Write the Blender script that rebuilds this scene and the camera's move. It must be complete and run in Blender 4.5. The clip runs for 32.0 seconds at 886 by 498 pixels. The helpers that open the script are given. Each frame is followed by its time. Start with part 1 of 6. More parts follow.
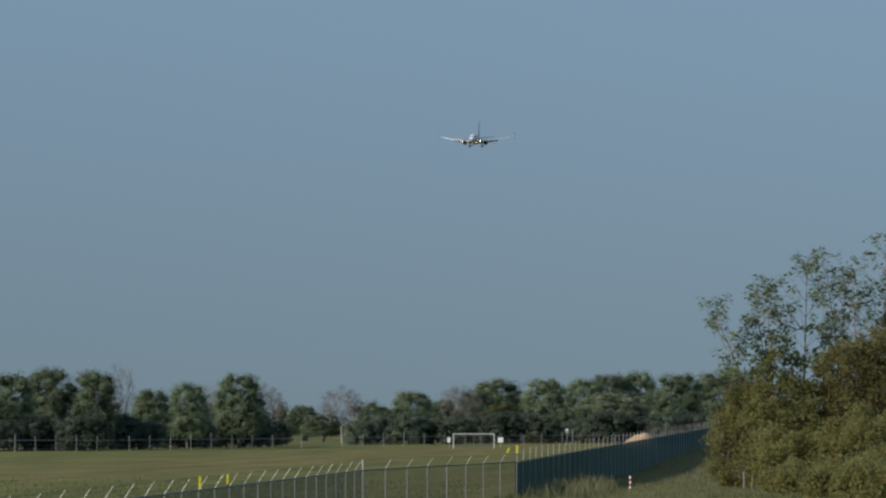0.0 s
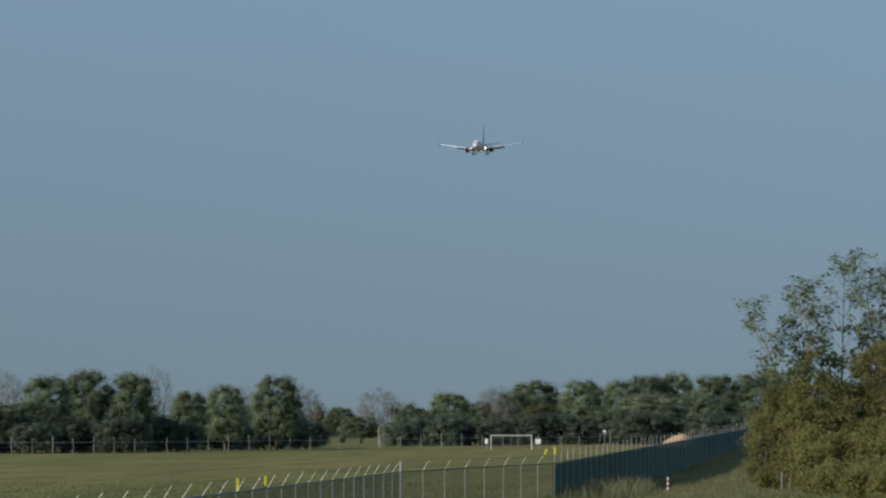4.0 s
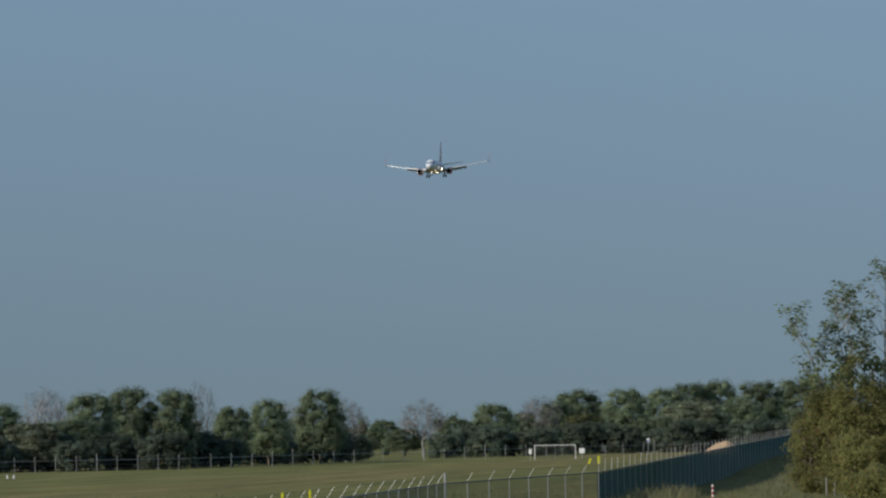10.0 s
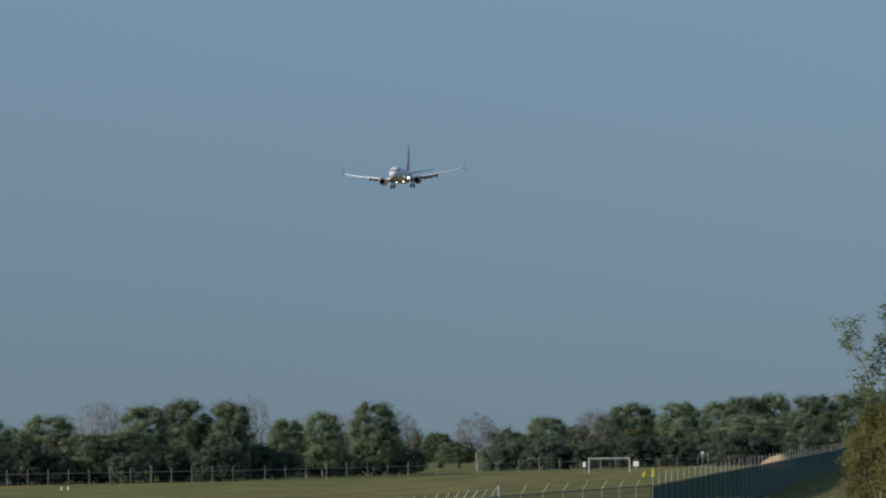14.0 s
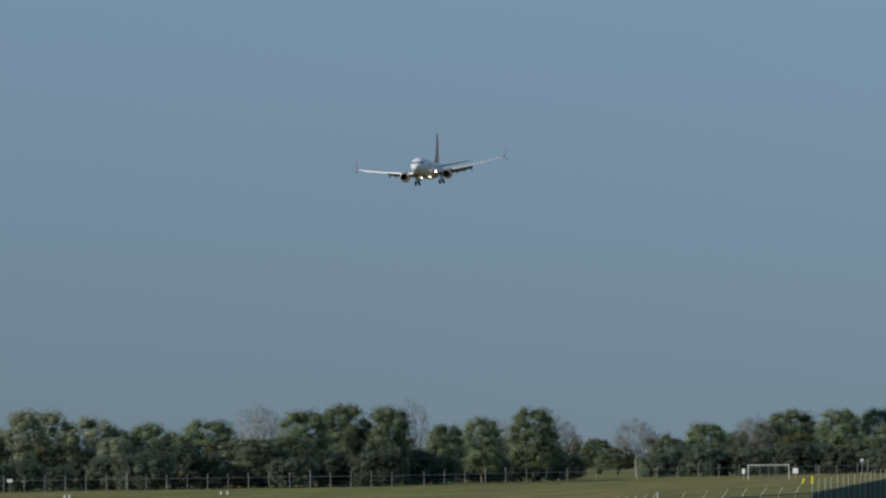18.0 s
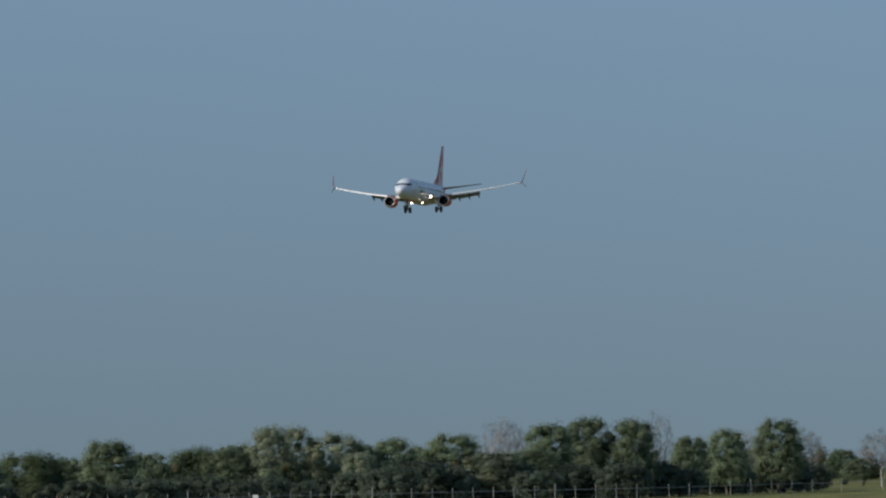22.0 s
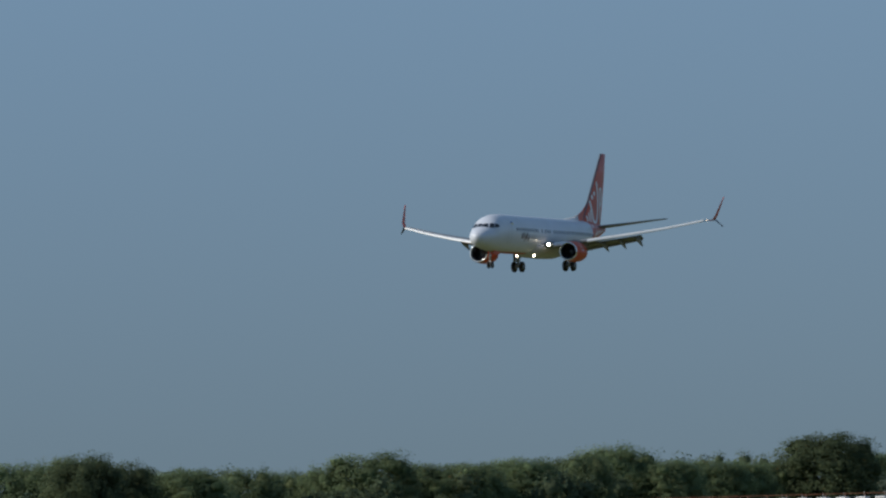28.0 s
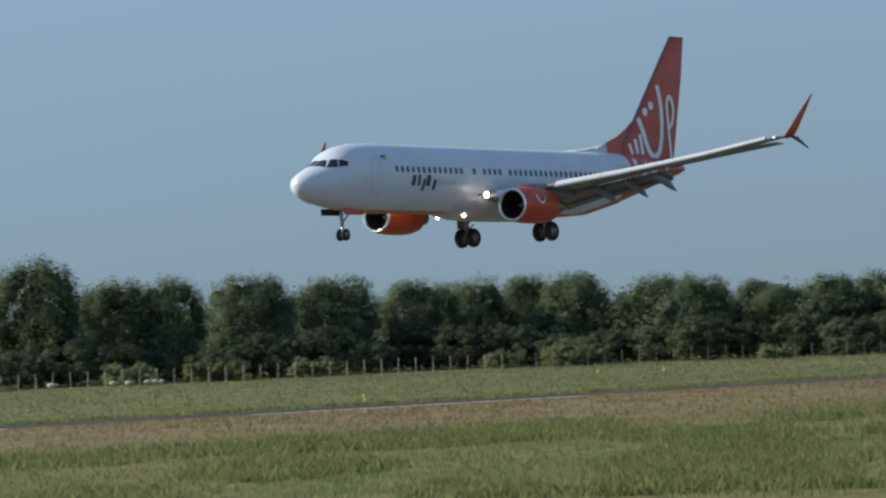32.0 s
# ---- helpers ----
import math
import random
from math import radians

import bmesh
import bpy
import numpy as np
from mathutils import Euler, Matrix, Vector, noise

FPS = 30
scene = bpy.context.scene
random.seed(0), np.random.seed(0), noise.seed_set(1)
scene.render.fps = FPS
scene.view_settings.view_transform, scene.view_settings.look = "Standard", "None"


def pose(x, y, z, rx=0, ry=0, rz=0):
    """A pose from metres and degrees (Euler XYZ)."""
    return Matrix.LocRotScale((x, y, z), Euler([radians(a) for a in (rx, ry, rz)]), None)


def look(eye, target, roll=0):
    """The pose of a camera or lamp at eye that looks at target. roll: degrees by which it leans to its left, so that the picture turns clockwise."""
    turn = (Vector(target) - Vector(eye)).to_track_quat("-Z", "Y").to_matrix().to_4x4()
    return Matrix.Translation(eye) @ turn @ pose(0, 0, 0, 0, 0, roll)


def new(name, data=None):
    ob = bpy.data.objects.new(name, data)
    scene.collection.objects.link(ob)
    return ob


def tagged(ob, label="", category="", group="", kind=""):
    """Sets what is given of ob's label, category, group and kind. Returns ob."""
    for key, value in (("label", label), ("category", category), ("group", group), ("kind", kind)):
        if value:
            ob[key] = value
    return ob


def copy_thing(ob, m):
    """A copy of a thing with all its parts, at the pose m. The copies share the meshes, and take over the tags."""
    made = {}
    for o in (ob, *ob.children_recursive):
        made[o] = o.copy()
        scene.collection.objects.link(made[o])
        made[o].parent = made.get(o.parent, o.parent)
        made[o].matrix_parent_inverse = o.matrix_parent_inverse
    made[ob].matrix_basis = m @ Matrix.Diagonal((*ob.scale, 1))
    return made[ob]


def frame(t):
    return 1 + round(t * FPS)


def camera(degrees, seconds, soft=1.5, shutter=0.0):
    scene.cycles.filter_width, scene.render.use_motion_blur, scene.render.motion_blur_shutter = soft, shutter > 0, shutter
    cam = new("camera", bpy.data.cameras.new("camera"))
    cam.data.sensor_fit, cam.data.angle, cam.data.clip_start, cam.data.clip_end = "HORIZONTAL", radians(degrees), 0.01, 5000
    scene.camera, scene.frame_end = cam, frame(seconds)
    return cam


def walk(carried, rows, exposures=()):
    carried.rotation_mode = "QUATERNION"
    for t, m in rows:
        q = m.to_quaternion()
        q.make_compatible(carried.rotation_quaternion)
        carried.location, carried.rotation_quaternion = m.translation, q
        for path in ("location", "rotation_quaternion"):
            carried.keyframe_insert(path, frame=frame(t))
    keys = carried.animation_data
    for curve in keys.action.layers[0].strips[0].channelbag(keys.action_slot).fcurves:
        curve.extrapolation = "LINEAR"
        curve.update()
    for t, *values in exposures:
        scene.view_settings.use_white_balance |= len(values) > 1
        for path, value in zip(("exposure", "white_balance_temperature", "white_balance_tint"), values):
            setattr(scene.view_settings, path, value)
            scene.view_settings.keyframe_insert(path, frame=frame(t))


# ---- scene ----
# The eye stands still on a bank 5 m above the field; the view pans with the aircraft.
# rows: seconds, yaw, pitch, roll
cam = camera(9.741, 32.0, soft=2.3, shutter=0.1)
EYE = (0.0, 0.0, 5.0)
VIEW = [
    (0, 5.400, 1.881, -0.098), (0.5, 5.451, 1.833, -0.152), (1, 5.477, 1.763, -0.196), (1.5, 5.478, 1.702, -0.215), (2, 5.468, 1.663, -0.305),
    (2.5, 5.476, 1.675, -0.307), (3, 5.544, 1.716, -0.368), (3.5, 5.668, 1.784, -0.379), (4, 5.813, 1.897, 0.001), (4.5, 5.888, 2.010, 0.396),
    (6.5, 5.880, 2.248, -0.347), (7, 5.895, 2.241, -0.354), (7.5, 5.884, 2.241, -0.064), (8, 5.848, 2.240, 0.202), (8.5, 5.846, 2.239, 0.431),
    (9, 5.923, 2.203, 0.589), (9.5, 6.093, 2.114, 0.784), (10, 6.292, 2.026, 0.975), (10.5, 6.435, 1.980, 0.983), (11, 6.500, 1.990, 0.687),
    (11.5, 6.529, 2.032, 0.204), (12, 6.553, 2.117, 0.055), (12.5, 6.595, 2.217, 0.179), (13, 6.665, 2.270, 0.560), (13.5, 6.767, 2.253, 0.719),
    (15.5, 7.460, 1.941, 1.039), (16, 7.734, 1.998, 1.080), (16.5, 8.039, 2.120, 1.262), (17, 8.316, 2.219, 1.168), (17.5, 8.515, 2.281, 0.927),
    (18, 8.638, 2.259, 0.574), (18.5, 8.736, 2.201, 0.133), (19, 8.925, 2.122, 0.220), (19.5, 9.318, 2.060, 0.388), (20, 9.678, 2.059, 0.735),
    (20.5, 9.962, 2.160, 0.953), (21, 10.340, 2.283, 0.969), (21.5, 10.842, 2.393, 1.158), (22, 11.332, 2.443, 1.072), (22.5, 11.796, 2.424, 0.965),
    (23, 12.382, 2.384, 1.145), (23.5, 13.155, 2.394, 1.388), (24, 13.759, 2.398, 1.595), (24.5, 14.318, 2.347, 1.235), (26.5, 17.133, 2.496, 1.091),
    (27, 18.927, 2.663, 1.485), (27.5, 20.683, 2.693, 1.403), (28, 21.669, 2.575, 1.613), (28.5, 22.636, 2.422, 1.601), (29, 23.914, 2.158, 1.416),
    (29.5, 25.535, 1.936, 1.364), (30, 27.210, 1.779, 1.606), (30.5, 28.771, 1.655, 1.733), (31, 31.133, 1.404, 1.732), (31.5, 35.187, 1.017, 2.123),
    (32, 38.660, 0.754, 2.093),
]
walk(cam, [(t, pose(*EYE, 90 + pitch, roll, yaw)) for t, yaw, pitch, roll in VIEW],
     exposures=[(0, 0.5, 6660, 10), (4.5, 0.54, 6660, 10), (7, 0.46, 6630, 10), (16, 0.44, 6580, 10), (24, 0.44, 6480, 10), (28, 0.42, 6370, 10),
                (29, 0.42, 6370, 10), (30, 0.46, 6430, 10), (31, 0.64, 6520, 10), (31.5, 0.83, 6550, 10), (32, 1.02, 6580, 10)])

# ---- light ----
SUN_DIR = Vector((-0.74, -0.52, 0.43)).normalized()
world = bpy.data.worlds.new("world")
scene.world = world
world.use_nodes = True
wn, wl = world.node_tree.nodes, world.node_tree.links
sky = wn.new("ShaderNodeTexSky")
sky.sky_type = "NISHITA"
sky.sun_disc = False
sky.sun_elevation = math.asin(SUN_DIR.z)
sky.sun_rotation = math.atan2(SUN_DIR.x, SUN_DIR.y)
sky.air_density = 1.0
sky.dust_density = 0.0
sky.ozone_density = 2.0
wn["Background"].inputs["Strength"].default_value = 0.105
# the low sky keeps the clear blue of a greater height, a little greyer and dimmer at the horizon
wtc = wn.new("ShaderNodeTexCoord")
wsep = wn.new("ShaderNodeSeparateXYZ")
wlift = wn.new("ShaderNodeMath")
wlift.operation = "MULTIPLY_ADD"
wlift.inputs[1].default_value, wlift.inputs[2].default_value = 0.8, 0.24
wcom = wn.new("ShaderNodeCombineXYZ")
whaze = wn.new("ShaderNodeMapRange")
whaze.inputs["From Min"].default_value, whaze.inputs["From Max"].default_value = 0.0, 0.16
whaze.inputs["To Min"].default_value, whaze.inputs["To Max"].default_value = 1.0, 0.0
wmix = wn.new("ShaderNodeMixRGB")
wmix.blend_type = "MULTIPLY"
wmix.inputs[2].default_value = (0.545, 0.492, 0.446, 1)
wl.new(wtc.outputs["Generated"], wsep.inputs[0])
wl.new(wsep.outputs["X"], wcom.inputs["X"])
wl.new(wsep.outputs["Y"], wcom.inputs["Y"])
wl.new(wsep.outputs["Z"], wlift.inputs[0])
wl.new(wlift.outputs[0], wcom.inputs["Z"])
wl.new(wsep.outputs["Z"], whaze.inputs["Value"])
wl.new(wcom.outputs[0], sky.inputs["Vector"])
wl.new(whaze.outputs[0], wmix.inputs[0])
wl.new(sky.outputs["Color"], wmix.inputs[1])
wtone = wn.new("ShaderNodeMixRGB")
wtone.blend_type = "MULTIPLY"
wtone.inputs[0].default_value = 1.0
wtone.inputs[2].default_value = (1.065, 1.03, 0.917, 1)
wl.new(wmix.outputs[0], wtone.inputs[1])
wl.new(wtone.outputs[0], wn["Background"].inputs["Color"])
sun = new("sun", bpy.data.lights.new("sun", "SUN"))
sun.data.energy = 2.6
sun.data.angle = radians(0.6)
sun.data.color = (1.0, 0.93, 0.82)
sun.matrix_world = look(SUN_DIR * 100, (0, 0, 0))


# ---- materials ----
def mat(name, color, rough=0.6, metal=0.0, vary=0.15, scale=2.0, bump=0.0, bscale=40.0, rand=0.0, emit=0.0, spec=0.5, coat=0.0):
    """A surface with two scales of colour variation, optional relief and variation from object to object."""
    m = bpy.data.materials.new(name)
    m.use_nodes = True
    n, l = m.node_tree.nodes, m.node_tree.links
    b = n["Principled BSDF"]
    b.inputs["Roughness"].default_value = rough
    b.inputs["Metallic"].default_value = metal
    b.inputs["Specular IOR Level"].default_value = spec
    b.inputs["Coat Weight"].default_value = coat
    tc = n.new("ShaderNodeTexCoord")
    n1 = n.new("ShaderNodeTexNoise")
    n1.inputs["Scale"].default_value = scale
    n1.inputs["Detail"].default_value = 6
    n2 = n.new("ShaderNodeTexNoise")
    n2.inputs["Scale"].default_value = scale * 9
    n2.inputs["Detail"].default_value = 3
    l.new(tc.outputs["Object"], n1.inputs["Vector"])
    l.new(tc.outputs["Object"], n2.inputs["Vector"])
    add = n.new("ShaderNodeMath")
    add.operation = "ADD"
    l.new(n1.outputs["Fac"], add.inputs[0])
    l.new(n2.outputs["Fac"], add.inputs[1])
    val = n.new("ShaderNodeMapRange")
    val.inputs["From Min"].default_value, val.inputs["From Max"].default_value = 0.6, 1.4
    val.inputs["To Min"].default_value, val.inputs["To Max"].default_value = 1 - vary, 1 + vary
    l.new(add.outputs[0], val.inputs["Value"])
    hsv = n.new("ShaderNodeHueSaturation")
    hsv.inputs["Color"].default_value = (*color, 1)
    if rand:
        oi = n.new("ShaderNodeObjectInfo")
        r = n.new("ShaderNodeMapRange")
        r.inputs["To Min"].default_value, r.inputs["To Max"].default_value = 1 - rand, 1 + rand
        l.new(oi.outputs["Random"], r.inputs["Value"])
        mul = n.new("ShaderNodeMath")
        mul.operation = "MULTIPLY"
        l.new(r.outputs[0], mul.inputs[0])
        l.new(val.outputs[0], mul.inputs[1])
        l.new(mul.outputs[0], hsv.inputs["Value"])
    else:
        l.new(val.outputs[0], hsv.inputs["Value"])
    l.new(hsv.outputs[0], b.inputs["Base Color"])
    if bump:
        n3 = n.new("ShaderNodeTexNoise")
        n3.inputs["Scale"].default_value = bscale
        l.new(tc.outputs["Object"], n3.inputs["Vector"])
        bp = n.new("ShaderNodeBump")
        bp.inputs["Strength"].default_value = bump
        l.new(n3.outputs["Fac"], bp.inputs["Height"])
        l.new(bp.outputs[0], b.inputs["Normal"])
    if emit:
        b.inputs["Emission Color"].default_value = (*color, 1)
        b.inputs["Emission Strength"].default_value = emit
    return m


def leaf_mat(name, color, dry=(0.16, 0.12, 0.05), dry_part=0.1, rand=0.2, thin=0.6):
    """Foliage: each leaf its own tone, some light through the blade."""
    m = bpy.data.materials.new(name)
    m.use_nodes = True
    n, l = m.node_tree.nodes, m.node_tree.links
    n.remove(n["Principled BSDF"])
    out = n["Material Output"]
    geo = n.new("ShaderNodeNewGeometry")
    oi = n.new("ShaderNodeObjectInfo")
    ramp = n.new("ShaderNodeValToRGB")
    ramp.color_ramp.elements[0].color = tuple(c * 0.87 for c in color) + (1,)
    ramp.color_ramp.elements[1].color = (*dry, 1)
    ramp.color_ramp.elements[1].position = 1.0
    e = ramp.color_ramp.elements.new(1 - dry_part)
    e.color = tuple(c * 1.13 for c in color) + (1,)
    l.new(geo.outputs["Random Per Island"], ramp.inputs[0])
    tc = n.new("ShaderNodeTexCoord")
    nz = n.new("ShaderNodeTexNoise")
    nz.inputs["Scale"].default_value = 0.35
    l.new(tc.outputs["Object"], nz.inputs["Vector"])
    mr = n.new("ShaderNodeMapRange")
    mr.inputs["From Min"].default_value, mr.inputs["From Max"].default_value = 0.3, 0.7
    mr.inputs["To Min"].default_value, mr.inputs["To Max"].default_value = 0.8, 1.2
    l.new(nz.outputs["Fac"], mr.inputs["Value"])
    r = n.new("ShaderNodeMapRange")
    r.inputs["To Min"].default_value, r.inputs["To Max"].default_value = 1 - rand, 1 + rand
    l.new(oi.outputs["Random"], r.inputs["Value"])
    mul = n.new("ShaderNodeMath")
    mul.operation = "MULTIPLY"
    l.new(mr.outputs[0], mul.inputs[0])
    l.new(r.outputs[0], mul.inputs[1])
    hsv = n.new("ShaderNodeHueSaturation")
    l.new(ramp.outputs[0], hsv.inputs["Color"])
    l.new(mul.outputs[0], hsv.inputs["Value"])
    dif = n.new("ShaderNodeBsdfDiffuse")
    nb = n.new("ShaderNodeTexNoise")
    nb.inputs["Scale"].default_value = 2.6
    nb.inputs["Detail"].default_value = 5
    bp = n.new("ShaderNodeBump")
    bp.inputs["Strength"].default_value = 0.35
    bp.inputs["Distance"].default_value = 0.2
    l.new(tc.outputs["Object"], nb.inputs["Vector"])
    l.new(nb.outputs["Fac"], bp.inputs["Height"])
    l.new(bp.outputs[0], dif.inputs["Normal"])
    tra = n.new("ShaderNodeBsdfTranslucent")
    mix = n.new("ShaderNodeMixShader")
    mix.inputs[0].default_value = thin
    l.new(hsv.outputs[0], dif.inputs["Color"])
    l.new(hsv.outputs[0], tra.inputs["Color"])
    l.new(dif.outputs[0], mix.inputs[1])
    l.new(tra.outputs[0], mix.inputs[2])
    l.new(mix.outputs[0], out.inputs["Surface"])
    return m


LEAF_GREEN = leaf_mat("leaf_green", (0.21, 0.27, 0.145))
# Distant haze is put into this paler leaf colour.
LEAF_FAR_HAZE = leaf_mat("leaf_far_haze", (0.24, 0.295, 0.19))
# Shade and a bluish haze are put into the farther shrubs' leaf colour.
LEAF_SHRUB_HAZE = leaf_mat("leaf_shrub_haze", (0.13, 0.165, 0.125))
LEAF_DEPTH = leaf_mat("leaf_depth", (0.145, 0.185, 0.112), rand=0.0)
LEAF_DARK = leaf_mat("leaf_dark", (0.15, 0.19, 0.105), dry_part=0.05)
LEAF_WILLOW = leaf_mat("leaf_willow", (0.31, 0.345, 0.24), dry=(0.17, 0.15, 0.11))
LEAF_YELLOW = leaf_mat("leaf_yellow", (0.2, 0.21, 0.1))
LEAF_PINK = leaf_mat("leaf_young", (0.13, 0.125, 0.09), dry=(0.15, 0.125, 0.1), dry_part=0.4)
# Shade beneath the crowns is put into this darker leaf colour.
LEAF_SHRUB = leaf_mat("leaf_shrub", (0.11, 0.142, 0.082))
LEAF_LOW = leaf_mat("leaf_low", (0.19, 0.22, 0.11), dry=(0.2, 0.19, 0.12))
LEAF_NEAR = leaf_mat("leaf_near", (0.25, 0.255, 0.1), dry=(0.27, 0.18, 0.09), dry_part=0.25, rand=0.15)
LEAF_BROWN = leaf_mat("leaf_brown", (0.265, 0.262, 0.115), dry=(0.26, 0.185, 0.095), dry_part=0.35, rand=0.15)
LEAF_NEAR_TOP = leaf_mat("leaf_near_top", (0.22, 0.265, 0.135), dry=(0.2, 0.17, 0.09), rand=0.1)
GRASS_BLADE = leaf_mat("grass_blade", (0.21, 0.238, 0.108), dry=(0.28, 0.25, 0.12), dry_part=0.22, rand=0.0)
GRASS_DRY = leaf_mat("grass_dry", (0.29, 0.232, 0.132), dry=(0.27, 0.205, 0.11), dry_part=0.4, rand=0.0)
GRASS_PALE = leaf_mat("grass_pale", (0.28, 0.28, 0.15), dry=(0.34, 0.29, 0.18), dry_part=0.4, rand=0.0)
GRASS_FAR = leaf_mat("grass_far", (0.195, 0.212, 0.115), dry=(0.25, 0.222, 0.135), dry_part=0.35, rand=0.0)
GRASS_WEED = leaf_mat("grass_weed", (0.2, 0.225, 0.09), dry=(0.19, 0.18, 0.07), dry_part=0.15, rand=0.0)
BARK = mat("bark", (0.14, 0.115, 0.09), 0.9, vary=0.35, scale=1.5, bump=0.4, bscale=12, rand=0.2)
BARK_PALE = mat("bark_pale", (0.24, 0.23, 0.215), 0.9, vary=0.3, scale=1.0, bump=0.3, bscale=10, rand=0.15)
TWIG_FINE = mat("twig_fine", (0.24, 0.22, 0.205), 0.9, vary=0.2)
TWIG = mat("twig", (0.26, 0.22, 0.18), 0.9, vary=0.2)
GALV = mat("galvanised_steel", (0.36, 0.37, 0.36), 0.6, 0.3, vary=0.15, scale=4, rand=0.15)
GALV_PALE = mat("weathered_steel", (0.42, 0.42, 0.41), 0.6, 0.1, vary=0.15, scale=3, rand=0.15)
ARM_STEEL = mat("pale_steel_arm", (0.68, 0.66, 0.62), 0.5, 0.1, vary=0.1, scale=5, rand=0.1)
CONCRETE = mat("concrete_post", (0.36, 0.35, 0.33), 0.85, vary=0.25, scale=3, bump=0.2, rand=0.2)
WORN_PAINT = mat("worn_runway_paint", (0.3, 0.3, 0.29), 0.9, vary=0.3, scale=0.4, spec=0.0)
WHITE_PAINT = mat("white_paint", (0.8, 0.79, 0.76), 0.5, vary=0.06, scale=3)
RED_PAINT = mat("red_paint", (0.42, 0.02, 0.015), 0.5, vary=0.12, scale=3)
ORANGE_PAINT = mat("orange_paint", (0.22, 0.085, 0.045), 0.5, vary=0.15, scale=3)
YELLOW_PAINT = mat("yellow_paint", (0.85, 0.78, 0.03), 0.45, vary=0.06, scale=4)
SHED_ORANGE = mat("shed_orange", (0.42, 0.2, 0.05), 0.7, vary=0.2, scale=2)
GREY_METAL = mat("grey_metal", (0.3, 0.31, 0.31), 0.5, 0.4, vary=0.1)
DARK_METAL = mat("dark_metal", (0.05, 0.05, 0.055), 0.5, 0.5, vary=0.2)
BLUE_SIGN = mat("blue_sign", (0.03, 0.12, 0.4), 0.4, vary=0.08)
SOIL = mat("bare_soil", (0.3, 0.2, 0.125), 0.95, vary=0.3, scale=0.9, bump=0.6, bscale=5)
SAND = mat("sand", (0.42, 0.29, 0.17), 0.95, vary=0.2, scale=0.8, bump=0.5, bscale=6)
GREEN_SCREEN = mat("green_screen", (0.034, 0.11, 0.106), 0.95, vary=0.3, scale=0.6, bump=0.2, bscale=3, spec=0.08)
WOOL = mat("wool", (0.5, 0.45, 0.37), 0.95, vary=0.15, scale=3, bump=0.5, bscale=9, rand=0.1)
SKIN_DARK = mat("dark_face", (0.12, 0.1, 0.09), 0.8)


def mesh_cloth(name, low, high):
    """Fine wire netting, seen only as a veil."""
    m = bpy.data.materials.new(name)
    m.use_nodes = True
    n, l = m.node_tree.nodes, m.node_tree.links
    b = n["Principled BSDF"]
    b.inputs["Base Color"].default_value = (0.03, 0.06, 0.04, 1)
    b.inputs["Roughness"].default_value = 0.7
    tr = n.new("ShaderNodeBsdfTransparent")
    mix = n.new("ShaderNodeMixShader")
    tc = n.new("ShaderNodeTexCoord")
    nz = n.new("ShaderNodeTexNoise")
    nz.inputs["Scale"].default_value = 0.3
    mr = n.new("ShaderNodeMapRange")
    mr.inputs["To Min"].default_value, mr.inputs["To Max"].default_value = low, high
    l.new(tc.outputs["Object"], nz.inputs["Vector"])
    l.new(nz.outputs["Fac"], mr.inputs["Value"])
    l.new(mr.outputs[0], mix.inputs[0])
    l.new(tr.outputs[0], mix.inputs[1])
    l.new(b.outputs[0], mix.inputs[2])
    l.new(mix.outputs[0], n["Material Output"].inputs["Surface"])
    return m


# Cover set to the view: denser where the fence is seen more aslant.
WIRE_MESH = mesh_cloth("wire_mesh", 0.5, 0.7)
WIRE_CLEARER = mesh_cloth("clearer_wire_mesh", 0.24, 0.4)


def open_weave(m, cover):
    """Let part of the light through, as a loosely woven net does."""
    n, l = m.node_tree.nodes, m.node_tree.links
    tr = n.new("ShaderNodeBsdfTransparent")
    mix = n.new("ShaderNodeMixShader")
    mix.inputs[0].default_value = cover
    l.new(tr.outputs[0], mix.inputs[1])
    l.new(n["Principled BSDF"].outputs[0], mix.inputs[2])
    l.new(mix.outputs[0], n["Material Output"].inputs["Surface"])


open_weave(GREEN_SCREEN, 0.96)


